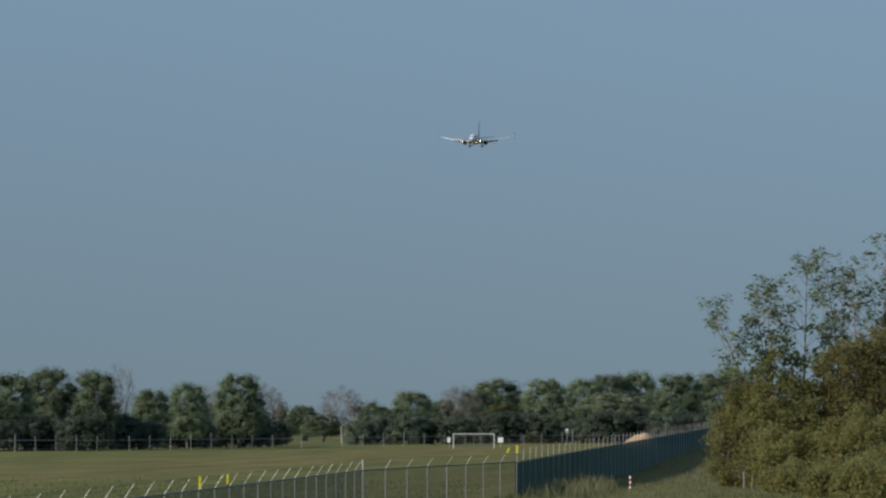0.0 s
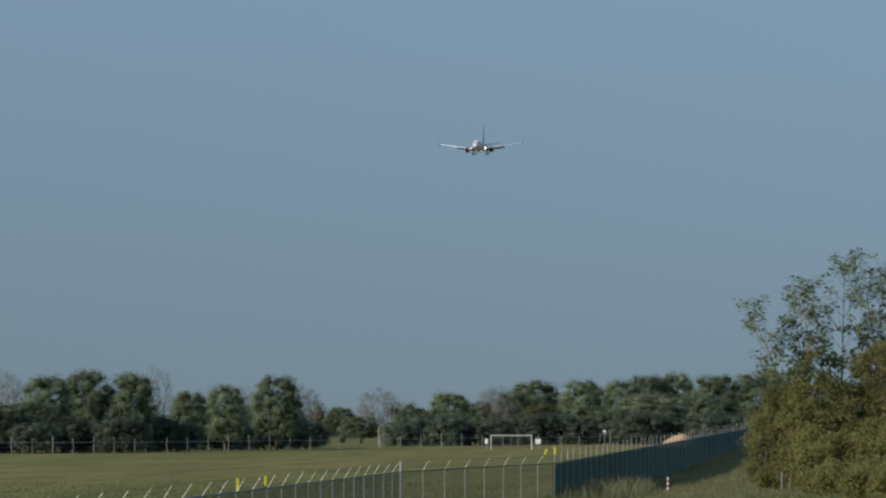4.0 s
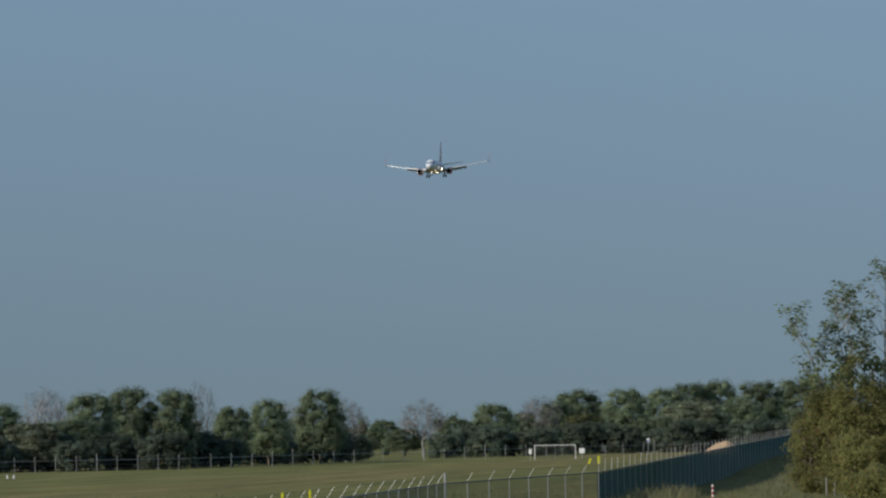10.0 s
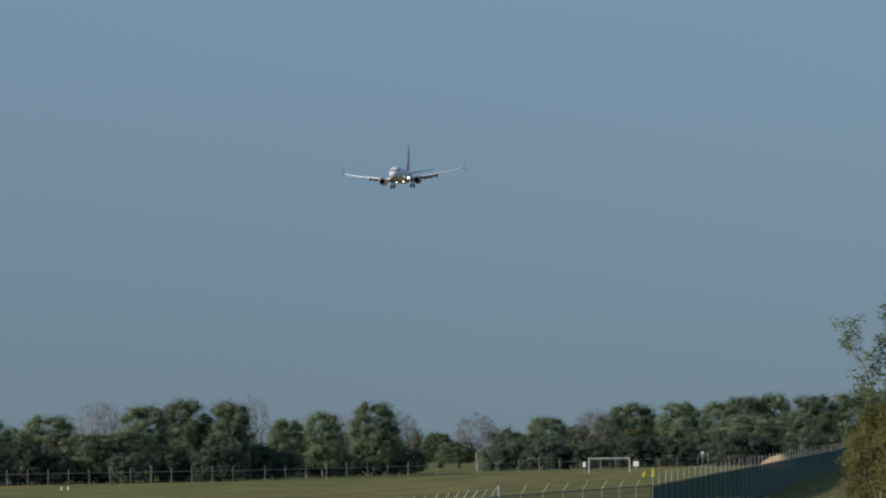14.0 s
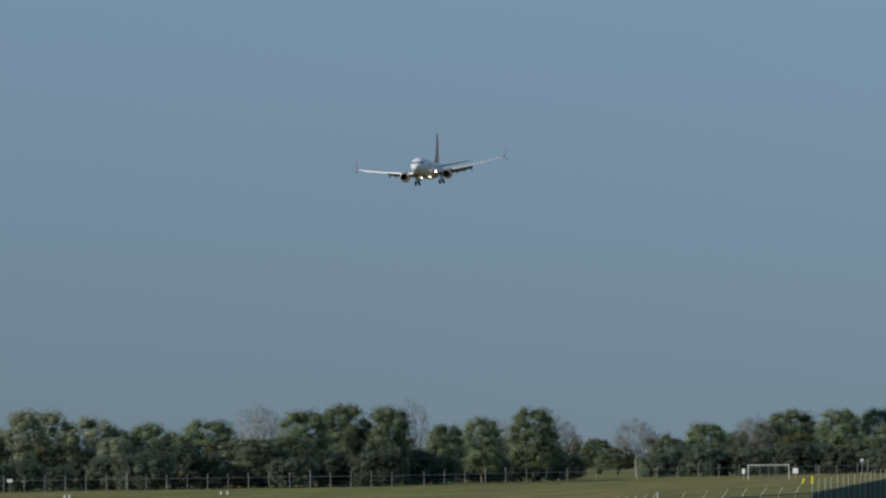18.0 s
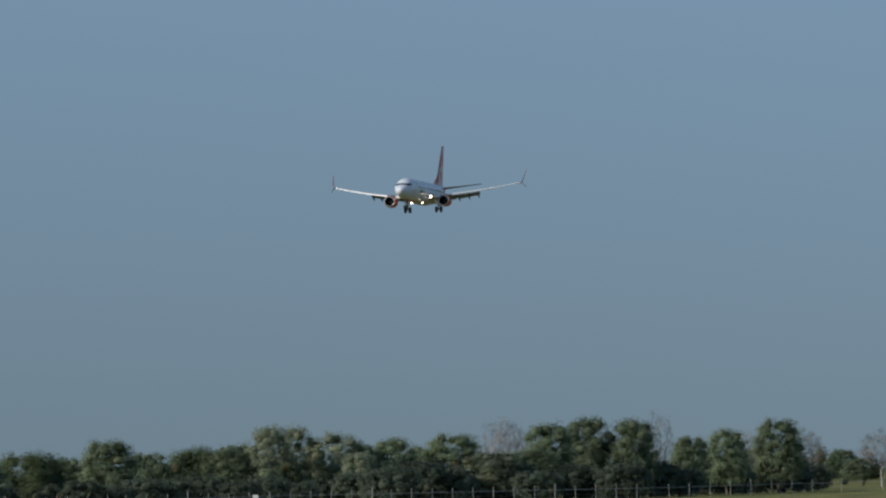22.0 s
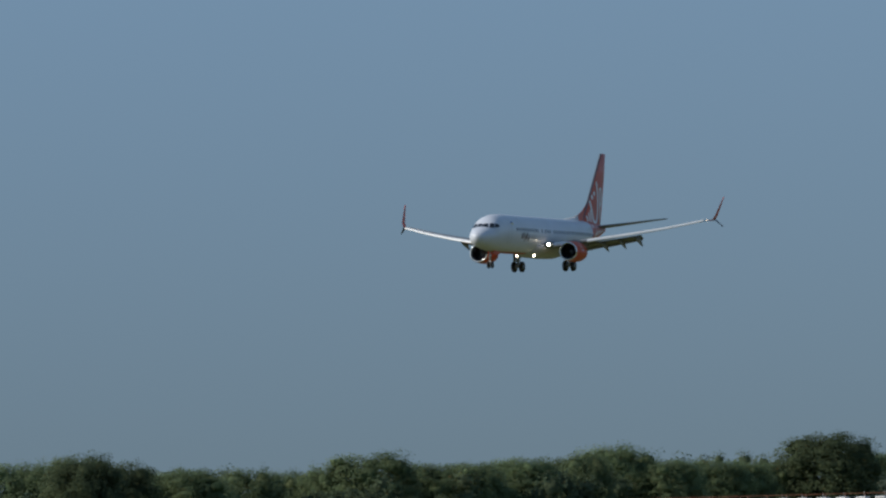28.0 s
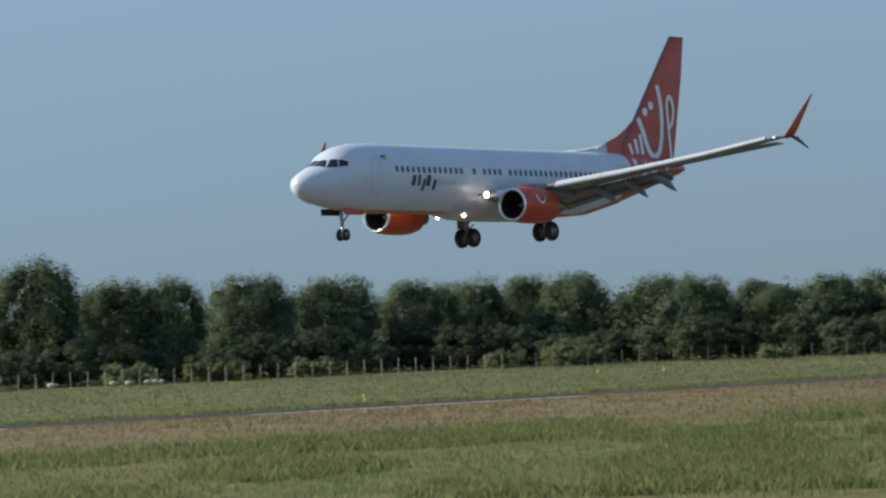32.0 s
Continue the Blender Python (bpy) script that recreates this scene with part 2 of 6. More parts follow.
def ground_mat():
    """Meadow: green and dry patches in long streaks, a worn dry strip beside the runway."""
    m = bpy.data.materials.new("meadow")
    m.use_nodes = True
    n, l = m.node_tree.nodes, m.node_tree.links
    b = n["Principled BSDF"]
    b.inputs["Roughness"].default_value = 0.95
    b.inputs["Specular IOR Level"].default_value = 0.1
    tc = n.new("ShaderNodeTexCoord")

    def noise_at(scale, sx=1.0, sy=1.0, detail=5):
        mp = n.new("ShaderNodeMapping")
        mp.inputs["Scale"].default_value = (sx, sy, 1)
        nz = n.new("ShaderNodeTexNoise")
        nz.inputs["Scale"].default_value = scale
        nz.inputs["Detail"].default_value = detail
        l.new(tc.outputs["Object"], mp.inputs["Vector"])
        l.new(mp.outputs[0], nz.inputs["Vector"])
        return nz.outputs["Fac"]

    def ramp(fac, stops):
        r = n.new("ShaderNodeValToRGB")
        r.color_ramp.elements[0].position, r.color_ramp.elements[0].color = stops[0][0], (*stops[0][1], 1)
        r.color_ramp.elements[1].position, r.color_ramp.elements[1].color = stops[-1][0], (*stops[-1][1], 1)
        for p, c in stops[1:-1]:
            e = r.color_ramp.elements.new(p)
            e.color = (*c, 1)
        l.new(fac, r.inputs[0])
        return r.outputs[0]

    broad = ramp(noise_at(0.03, 1.0, 0.012, 2), [(0.36, (0.142, 0.156, 0.056)), (0.5, (0.166, 0.168, 0.066)), (0.62, (0.188, 0.17, 0.074))])
    fine = ramp(noise_at(1.2, 1, 1, 8), [(0.3, (0.7, 0.7, 0.66)), (0.7, (1.28, 1.25, 1.16))])
    mx = n.new("ShaderNodeMixRGB")
    mx.blend_type = "MULTIPLY"
    mx.inputs[0].default_value = 1
    mid = ramp(noise_at(0.2, 1.0, 0.09, 6), [(0.32, (0.72, 0.77, 0.72)), (0.68, (1.26, 1.2, 1.16))])
    mm = n.new("ShaderNodeMixRGB")
    mm.blend_type = "MULTIPLY"
    mm.inputs[0].default_value = 1
    l.new(broad, mm.inputs[1])
    l.new(mid, mm.inputs[2])
    l.new(mm.outputs[0], mx.inputs[1])
    l.new(fine, mx.inputs[2])
    # dry strip along the runway's edge
    sep = n.new("ShaderNodeSeparateXYZ")
    l.new(tc.outputs["Object"], sep.inputs[0])
    wob = n.new("ShaderNodeMath")
    wob.operation = "MULTIPLY_ADD"
    l.new(noise_at(0.05), wob.inputs[0])
    wob.inputs[1].default_value = 26
    l.new(sep.outputs["X"], wob.inputs[2])
    band = n.new("ShaderNodeMapRange")
    band.inputs["From Min"].default_value, band.inputs["From Max"].default_value = -125, -137
    l.new(wob.outputs[0], band.inputs["Value"])
    band2 = n.new("ShaderNodeMapRange")
    band2.inputs["From Min"].default_value, band2.inputs["From Max"].default_value = -178, -166
    l.new(wob.outputs[0], band2.inputs["Value"])
    mlt = n.new("ShaderNodeMath")
    mlt.operation = "MULTIPLY"
    l.new(band.outputs[0], mlt.inputs[0])
    l.new(band2.outputs[0], mlt.inputs[1])
    along = n.new("ShaderNodeMapRange")
    along.inputs["From Min"].default_value, along.inputs["From Max"].default_value = 275, 205
    l.new(sep.outputs["Y"], along.inputs["Value"])
    mlt2 = n.new("ShaderNodeMath")
    mlt2.operation = "MULTIPLY"
    l.new(mlt.outputs[0], mlt2.inputs[0])
    l.new(along.outputs[0], mlt2.inputs[1])
    mx2 = n.new("ShaderNodeMixRGB")
    l.new(mlt2.outputs[0], mx2.inputs[0])
    l.new(mx.outputs[0], mx2.inputs[1])
    dryc = ramp(noise_at(0.6, 1, 0.4, 8), [(0.3, (0.175, 0.14, 0.07)), (0.7, (0.28, 0.215, 0.12))])
    l.new(dryc, mx2.inputs[2])
    l.new(mx2.outputs[0], b.inputs["Base Color"])
    bp = n.new("ShaderNodeBump")
    bp.inputs["Strength"].default_value = 0.6
    bp.inputs["Distance"].default_value = 0.3
    l.new(noise_at(2.5, 1, 1, 8), bp.inputs["Height"])
    l.new(bp.outputs[0], b.inputs["Normal"])
    return m


MEADOW = ground_mat()
ASPHALT = mat("runway_asphalt", (0.098, 0.092, 0.085), 1.0, vary=0.25, scale=0.15, bump=0.2, bscale=8, spec=0.0)


# ---- building helpers ----
def obj(name, bm, material, parent=None, label="", smooth=False):
    me = bpy.data.meshes.new(name)
    bm.to_mesh(me)
    bm.free()
    if smooth:
        me.polygons.foreach_set("use_smooth", [True] * len(me.polygons))
    if material:
        me.materials.append(material)
    ob = new(name, me)
    ob.parent = parent
    if label:
        ob["label"] = label
    return ob


def part(name, bm, material, parent, label="", smooth=False):
    return obj(name, bm, material, parent, label, smooth)


def share(name, ob, parent, m):
    """Another piece on the same mesh."""
    o = new(name, ob.data)
    o.parent = parent
    o.matrix_basis = m
    return o


def raw(name, verts, faces, material, parent=None):
    me = bpy.data.meshes.new(name)
    me.from_pydata(verts, [], faces)
    me.materials.append(material)
    ob = new(name, me)
    ob.parent = parent
    return ob


def box(bm, cx, cy, cz, sx, sy, sz, bevel=0.0, m=None):
    r = bmesh.ops.create_cube(bm, size=1.0)
    vs = r["verts"]
    bmesh.ops.scale(bm, vec=(sx, sy, sz), verts=vs)
    if bevel:
        es = list({e for v in vs for e in v.link_edges})
        vs = bmesh.ops.bevel(bm, geom=es, offset=bevel, segments=2, affect="EDGES")["verts"]
    bmesh.ops.translate(bm, vec=(cx, cy, cz), verts=vs)
    if m is not None:
        bmesh.ops.transform(bm, matrix=m, verts=vs)
    return vs


def tube(bm, p, q, r0, r1=None, seg=8, caps=True):
    p, q = Vector(p), Vector(q)
    r1 = r0 if r1 is None else r1
    d = (q - p).normalized()
    a = d.orthogonal().normalized()
    b = d.cross(a)
    rings = []
    for c, r in ((p, r0), (q, r1)):
        rings.append([bm.verts.new(c + (a * math.cos(k * 2 * math.pi / seg) + b * math.sin(k * 2 * math.pi / seg)) * r) for k in range(seg)])
    for k in range(seg):
        bm.faces.new((rings[0][k], rings[0][(k + 1) % seg], rings[1][(k + 1) % seg], rings[1][k]))
    if caps:
        bm.faces.new(rings[0][::-1])
        bm.faces.new(rings[1])


def loft(bm, rings, closed=True, cap=True):
    """Skin rows of points, each row the same length."""
    rows = [[bm.verts.new(p) for p in ring] for ring in rings]
    n = len(rows[0])
    for a, b in zip(rows, rows[1:]):
        for k in range(n if closed else n - 1):
            bm.faces.new((a[k], a[(k + 1) % n], b[(k + 1) % n], b[k]))
    if cap and closed:
        bm.faces.new(rows[0][::-1])
        bm.faces.new(rows[-1])
    bmesh.ops.recalc_face_normals(bm, faces=bm.faces)
    return rows


# ---- ground and runway ----
def build_ground():
    bm = bmesh.new()
    xs = [-4600, -1500, -700, -320, -202, -170, -60, 0, 200, 1500, 4600]
    ys = [-4600, -1500, -600, -100, 60, 200, 380, 700, 1300, 2500, 4600]
    grid = [[bm.verts.new((x, y, 0)) for x in xs] for y in ys]
    for j in range(len(ys) - 1):
        for i in range(len(xs) - 1):
            bm.faces.new((grid[j][i], grid[j][i + 1], grid[j + 1][i + 1], grid[j + 1][i]))
    g = obj("ground", bm, MEADOW)
    tagged(g, "flat grass airfield with green and dry brown patches", "ground", kind="structure")
    bm = bmesh.new()
    box(bm, -181.75, -450, 0.02, 23.5, 1640, 0.06)
    r = obj("runway", bm, ASPHALT)
    tagged(r, "worn grey asphalt runway with painted white stripes", "runway", kind="structure")
    one = None
    for k in range(12):
        y = 216 - 50 * k + 15
        if one is None:
            b2 = bmesh.new()
            box(b2, 0, 0, 0, 0.9, 30, 0.008)
            one = part("centre_stripe", b2, WHITE_PAINT, r, "faded white centreline stripe")
            one.matrix_basis = pose(-186, y, 0.055)
        else:
            share("centre_stripe", one, r, pose(-186, y, 0.055))
    one = None
    for k in range(8):
        x = -191.8 + 2.6 * k
        if one is None:
            b2 = bmesh.new()
            box(b2, 0, 0, 0, 1.4, 26, 0.008)
            one = part("threshold_bar", b2, WORN_PAINT, r)
            one.matrix_basis = pose(x, 350, 0.055)
        else:
            share("threshold_bar", one, r, pose(x, 350, 0.055))


def verge_h(x):
    return float(np.interp(x, [-169.4, -163, -154, -134], [0, 0.55, 0.7, 0]))


def verge_bank():
    bm = bmesh.new()
    rows = []
    for y in np.arange(40, 481, 8.0):
        k = min(1.0, (480 - y) / 60)
        rows.append([bm.verts.new((x, y, verge_h(x) * k * (1 + 0.12 * math.sin(y * 0.11 + x)) - 0.02)) for x in (-169.6, -166.5, -163, -158, -154, -148, -141, -133.5)])
    for p, q in zip(rows, rows[1:]):
        for k in range(7):
            bm.faces.new((p[k], p[k + 1], q[k + 1], q[k]))
    tagged(obj("ground_verge", bm, MEADOW, smooth=True), "slightly raised grass verge along the runway", "ground", kind="structure")


build_ground()
verge_bank()


# ---- far boundary fence: bearing in degrees left of the runway's direction, distance ----
FENCE_AZ = [-1, 2.5, 4, 5, 7, 9, 12, 15, 19.5, 21, 23, 25.5, 29, 33, 38, 44, 48]
FENCE_R = [1180, 1110, 1090, 1040, 900, 810, 780, 740, 575, 560, 545, 505, 478, 478, 480, 440, 420]


def fence_r(az):
    return float(np.interp(az, FENCE_AZ, FENCE_R))


def behind(az, d):
    """The distance at bearing az that lies d metres square behind the fence."""
    e = 0.4
    slope = (fence_r(az + e) - fence_r(az - e)) / (2 * radians(e) * fence_r(az))
    return fence_r(az) + d * math.sqrt(1 + slope * slope)


def polar(az, r):
    a = radians(az)
    return -r * math.sin(a), r * math.cos(a)


def far_fence():
    pts = [Vector((*polar(a, fence_r(a)), 0)) for a in np.arange(-1, 47.5, 0.1)]
    wire = new("boundary_fence")
    tagged(wire, "low grey wire boundary fence with a top rail", "fence", "boundary fences")
    conc = new("boundary_fence")
    tagged(conc, "boundary fence of pale concrete posts before the wood", "fence", "boundary fences")
    bm = bmesh.new()
    tube(bm, (0, 0, -0.2), (0, 0, 2.4), 0.034, seg=5)
    p1 = part("post", bm, GALV_PALE, wire)
    bm = bmesh.new()
    tube(bm, (0, 0, -0.2), (0, 0, 2.75), 0.055, seg=5)
    p_tall = part("post", bm, GALV_PALE, wire, "taller straining post")
    bm = bmesh.new()
    box(bm, 0, 0, 0.68, 0.055, 0.055, 1.56, 0.01)
    p2 = part("post", bm, CONCRETE, conc, "concrete post")
    first = {}
    done, walked, k = 0.0, 0.0, 0
    rail_pts = []
    for a, b in zip(pts, pts[1:]):
        seg = (b - a).length
        while done <= walked + seg:
            c = a.lerp(b, (done - walked) / seg)
            az = math.degrees(math.atan2(-c.x, c.y))
            is_wire = az < 25.6
            jit = random.uniform(-0.8, 0.8)
            src = (p_tall if k % 9 == 4 else p1) if is_wire else p2
            turn = math.degrees(math.atan2(b.y - a.y, b.x - a.x)) + 180
            m = pose(c.x, c.y, 0, jit, jit * 0.6, turn)
            if src.name not in first:
                first[src.name] = 1
                src.matrix_basis = m
            else:
                o = share("post", src, wire if is_wire else conc, m)
                if is_wire and az > 18:
                    o.scale = (0.45, 0.45, 0.75)
            if is_wire:
                rail_pts.append(Vector((c.x, c.y, -0.35 if az > 18 else 0.0)))
            k += 1
            here = (b - a).length / 0.1
            done += here * (0.225 if is_wire else 0.19)
        walked += seg
    bm = bmesh.new()
    for a, b in zip(rail_pts, rail_pts[1:]):
        tube(bm, a + Vector((0, 0, 1.74)), b + Vector((0, 0, 1.74)), 0.04, seg=4, caps=False)
        tube(bm, a + Vector((0, 0, 1.0)), b + Vector((0, 0, 1.0)), 0.008, seg=3, caps=False)
        tube(bm, a + Vector((0, 0, 0.4)), b + Vector((0, 0, 0.4)), 0.008, seg=3, caps=False)
    part("top_rail", bm, GALV_PALE, wire)


far_fence()


# ---- security fence by the bank ----
def bank_foot(y):
    return float(np.interp(y, [321, 420, 460, 505, 550, 650], [0, 0.05, 0.3, 1.05, 1.5, 2.15]))


def bank_h(x, y):
    """Height of the low bank that carries the far end of the fence."""
    return bank_foot(y) * float(np.interp(x, [-26.5, -13.7, 4.3], [1.0, 0.95, 0.0]))


def security_fence():
    lines = [("left", (-24.4, 112), (-29.2, 265.4), 28), ("mid", (-29.2, 265.4), (-25.8, 321.4), 8), ("screen", (-25.8, 321.4), (-25.6, 645), 62)]

    def lift(y):
        return 0.0064 * max(0.0, y - 325)

    bm = bmesh.new()
    rows = []
    for y in np.arange(396, 681, 8.0):
        c, z = -25.7, bank_foot(y)
        rows.append([bm.verts.new(p) for p in ((c - 1.5 - 2.5 * z, y, -0.05), (c - 0.8, y, z), (c + 4, y, z + 0.03 * math.sin(y)), (c + 12, y, z * 0.95), (c + 30 + 3 * math.sin(y * 0.05), y, -0.05))])
    for p, q in zip(rows, rows[1:]):
        for k in range(4):
            bm.faces.new((p[k], p[k + 1], q[k + 1], q[k]))
    bank = obj("ground_bank", bm, MEADOW, smooth=True)
    tagged(bank, "low grassy bank that carries the far end of the fence", "ground", kind="structure")
    f = new("security_fence")
    tagged(f, "tall security fence with cranked steel posts and dark green screening", "fence")
    bm = bmesh.new()
    tube(bm, (0, 0, -0.2), (0, 0, 2.42), 0.026, seg=8)
    post1 = part("post", bm, GALV, f)
    bm = bmesh.new()
    tube(bm, (0, 0, 0), (0.33, 0.0, 0.5), 0.014, 0.01, seg=6)
    arm1 = part("cranked_arm", bm, ARM_STEEL, f, "pale cranked steel arm")
    bm = bmesh.new()
    tube(bm, (0, 0, -0.2), (0, 0, 2.95), 0.055, seg=8)
    corner = part("corner_post", bm, GALV, f, "straight thicker corner post")
    corner.matrix_basis = pose(-29.2, 265.4, 0)
    used = False
    for key, a, b, n in lines:
        a, b = Vector((*a, 0)), Vector((*b, 0))
        for k in range(n):
            c = a.lerp(b, k / n)
            if key == "mid" and k == 0:
                continue
            turn = {"left": 0, "mid": 5}.get(key, 90)
            m = pose(c.x, c.y, lift(c.y), random.uniform(-0.6, 0.6), random.uniform(-0.6, 0.6), turn + random.uniform(-5, 5))
            if not used:
                post1.matrix_basis = m
                arm1.matrix_basis = m @ pose(0, 0, 2.42)
                used = True
            else:
                o = share("post", post1, f, m)
                o2 = share("cranked_arm", arm1, f, m @ pose(0, 0, 2.42))
                if key not in ("left", "mid"):
                    o.scale, o2.scale = (0.8, 0.8, 1.0), (0.95, 1.0, 1.55)
        # screening or open wire mesh, hung on the outer side, a little slack between the posts
        side = Vector((b - a)).cross(Vector((0, 0, 1))).normalized() * -0.07
        bm = bmesh.new()
        cols = []
        steps = n * 4
        for k in range(steps + 1):
            c = a.lerp(b, k / steps) + side * (1 + 0.35 * random.random())
            top = 2.38 - 0.05 * abs(math.sin(k * math.pi / 4)) + random.uniform(-0.012, 0.012)
            cols.append([bm.verts.new((c.x, c.y, z)) for z in np.linspace(bank_foot(c.y) + 0.02, top + lift(c.y), 4)])
        for p, q in zip(cols, cols[1:]):
            for z in range(3):
                bm.faces.new((p[z], q[z], q[z + 1], p[z + 1]))
        if key in ("left", "mid"):
            part("mesh_panel", bm, WIRE_MESH if key == "left" else WIRE_CLEARER, f, "see-through dark wire mesh")
        else:
            part("screen_cloth", bm, GREEN_SCREEN, f, "dark blue-green screening cloth")
        bm = bmesh.new()
        a, b = a + Vector((0, 0, lift(a.y))), b + Vector((0, 0, lift(b.y)))
        tube(bm, a + Vector((0, 0, 2.4)), b + Vector((0, 0, 2.4)), 0.035, seg=6)
        part("top_rail", bm, DARK_METAL, f)
        for j in range(3):
            bm = bmesh.new()
            off = Vector((0.11, 0, 0.16)) * (j + 1) if key in ("left", "mid") else Vector((0.03, -0.1, 0.16)) * (j + 1)
            tube(bm, a + Vector((0, 0, 2.42)) + off, b + Vector((0, 0, 2.42)) + off, 0.006, seg=3, caps=False)
            part("barbed_wire", bm, DARK_METAL, f)


security_fence()


# ---- trees ----
def leaf_cloud(rng, centers, n, size, flat=1.0, up=0.0, slim=0.33, loose=0.33):
    """Small leaf clumps scattered over the shells of many rounded masses, facing mostly outwards."""
    c = np.array(centers)
    w = c[:, 3] ** 2
    pick = rng.choice(len(c), n, p=w / w.sum())
    d = rng.normal(size=(n, 3))
    d /= np.linalg.norm(d, axis=1)[:, None]
    d[:, 2] = np.abs(d[:, 2]) * np.where(rng.random(n) < 0.7, 1, -1)
    rad = c[pick, 3] * (0.3 + 0.8 * rng.random(n) ** 0.7)
    p = c[pick, :3] + d * rad[:, None] * np.array([1, 1, flat])
    out = p - np.array([c[:, 0].mean(), c[:, 1].mean(), np.median(c[:, 2]) * 0.7])
    out /= np.linalg.norm(out, axis=1)[:, None] + 1e-6
    if np.ptp(c[:, 0]) > 60:
        out = d
    nrm = out + np.array([0, 0, 0.3]) + rng.normal(0, loose, (n, 3))
    nrm /= np.linalg.norm(nrm, axis=1)[:, None]
    u = rng.normal(size=(n, 3))
    u[:, 2] += up
    u -= nrm * (u * nrm).sum(1)[:, None]
    u /= np.linalg.norm(u, axis=1)[:, None] + 1e-9
    v = np.cross(nrm, u)
    s = size * (0.5 + rng.random(n))[:, None]
    verts = np.stack([p - u * s * 0.55, p + u * s * 0.35 - v * s * slim * 1.35, p + u * s * 0.5 + v * s * slim * 1.35], 1).reshape(-1, 3)
    return verts.tolist(), [(3 * k, 3 * k + 1, 3 * k + 2) for k in range(n)]



def branch(bm, rng, p, d, length, r, depth, spread, seg=5, lift=0.25):
    """A limb that bends and forks into thinner ones."""
    p, d = Vector(p), Vector(d).normalized()
    steps = 3
    for k in range(steps):
        q = p + d * length / steps
        r2 = max(0.036, r * (1 - 0.2))
        tube(bm, p, q, r, r2, seg=max(3, seg - 1), caps=False)
        p, r = q, r2
        d = (d + Vector(rng.normal(0, 0.12, 3)) + Vector((0, 0, lift * 0.15))).normalized()
        if depth > 0 and k > 0:
            ax = d.orthogonal().normalized()
            ax.rotate(Matrix.Rotation(rng.random() * 6.28, 3, d))
            e = (d + ax * spread * (0.7 + 0.6 * rng.random())).normalized()
            branch(bm, rng, p, e, length * (0.6 + 0.2 * rng.random()), r * 0.7, depth - 1, spread, max(3, seg - 1), lift)
    if depth > 0:
        for s in range(2):
            ax = d.orthogonal().normalized()
            ax.rotate(Matrix.Rotation(rng.random() * 6.28, 3, d))
            branch(bm, rng, p, d + ax * spread * 0.6, length * (0.62 + 0.15 * rng.random()), r * 0.82, depth - 1, spread, max(3, seg - 1), lift)


def dome(f):
    return (0.78 + 0.22 * math.sin(math.pi * f)) if f < 0.5 else max(0.0, 1 - ((f - 0.5) / 0.54) ** 2.2) ** 0.5


def crown_lobes(rng, h, w, base):
    """The rounded boughs of a crown, each a mass with centre and radius, packed under an uneven dome."""
    count = int(17 + 8 * h / w)
    r = w * 0.17
    out = [(rng.normal(0, 0.05) * w, rng.normal(0, 0.05) * w, h - r, r)]
    turn = rng.random() * 6.28
    for k in range(count):
        f = (k + 0.2 + 0.6 * rng.random()) / count * 0.9
        r = w * (0.13 + 0.09 * rng.random())
        d = max(0.0, 0.5 * w * dome(f) - r * 0.85) * (0.78 + 0.26 * rng.random())
        a = turn + 2.4 * k + rng.normal(0, 0.25)
        z = base + (h - base) * f
        z = min(max(z, base + 0.8 * r), h - 0.95 * r)
        out.append((d * math.cos(a), d * math.sin(a), z, r))
    return out


def crown_masses(rng, h, w, base, n, lobes=None):
    """Small clumps over the outside of each bough."""
    lobes = lobes or crown_lobes(rng, h, w, base)
    share_of = np.array([p[3] ** 2 for p in lobes])
    share_of = share_of / share_of.sum()
    out = []
    for k in range(n):
        ox, oy, oz, r = lobes[rng.choice(len(lobes), p=share_of)]
        d = rng.normal(size=3)
        d /= np.linalg.norm(d)
        s = w * (0.04 + 0.06 * rng.random() ** 1.5)
        q = (r - s * 0.4) * (0.35 + 0.8 * rng.random() ** 0.7)
        if k % 3 == 0:
            # clumps that fill the hollows between the boughs
            f = rng.random()
            q = 0.5 * w * dome(f) * (0.55 + 0.4 * rng.random())
            ox, oy, oz = 0.0, 0.0, base + (h - base) * f * 0.93 - d[2] * q * 0.9
            d[:2] /= math.hypot(d[0], d[1])
        out.append((ox + d[0] * q, oy + d[1] * q, max(0.2, oz + d[2] * q * 0.9), s))
    return out


def unit_ball():
    bm = bmesh.new()
    bmesh.ops.create_icosphere(bm, subdivisions=2, radius=1.0)
    ball = [v.co.copy() for v in bm.verts]
    tri = [tuple(v.index for v in q.verts) for q in bm.faces]
    bm.free()
    return ball, tri


BALL, BALL_FACES = unit_ball()


def crown_core(rng, lobes, fill=0.7):
    """The dense inner foliage of each bough: a lumpy closed body."""
    verts, faces = [], []
    for ox, oy, oz, r in lobes:
        first = len(verts)
        shift = Vector(rng.random(3) * 50)
        for p in BALL:
            q = p * r * fill * (1 + 0.45 * noise.noise(p * 1.7 + shift))
            verts.append((ox + q.x, oy + q.y, oz + q.z * 0.9))
        faces += [(a + first, b + first, c + first) for a, b, c in BALL_FACES]
    return verts, faces


def crown_mesh(name, core, leaves, material, parent):
    """Inner body and outer leaves in one mesh; the body is shaded smooth."""
    (v1, f1), (v2, f2) = core, leaves
    ob = raw(name, v1 + v2, f1 + [tuple(i + len(v1) for i in q) for q in f2], material, parent)
    ob.data.polygons.foreach_set("use_smooth", [True] * len(f1) + [False] * len(f2))
    return ob


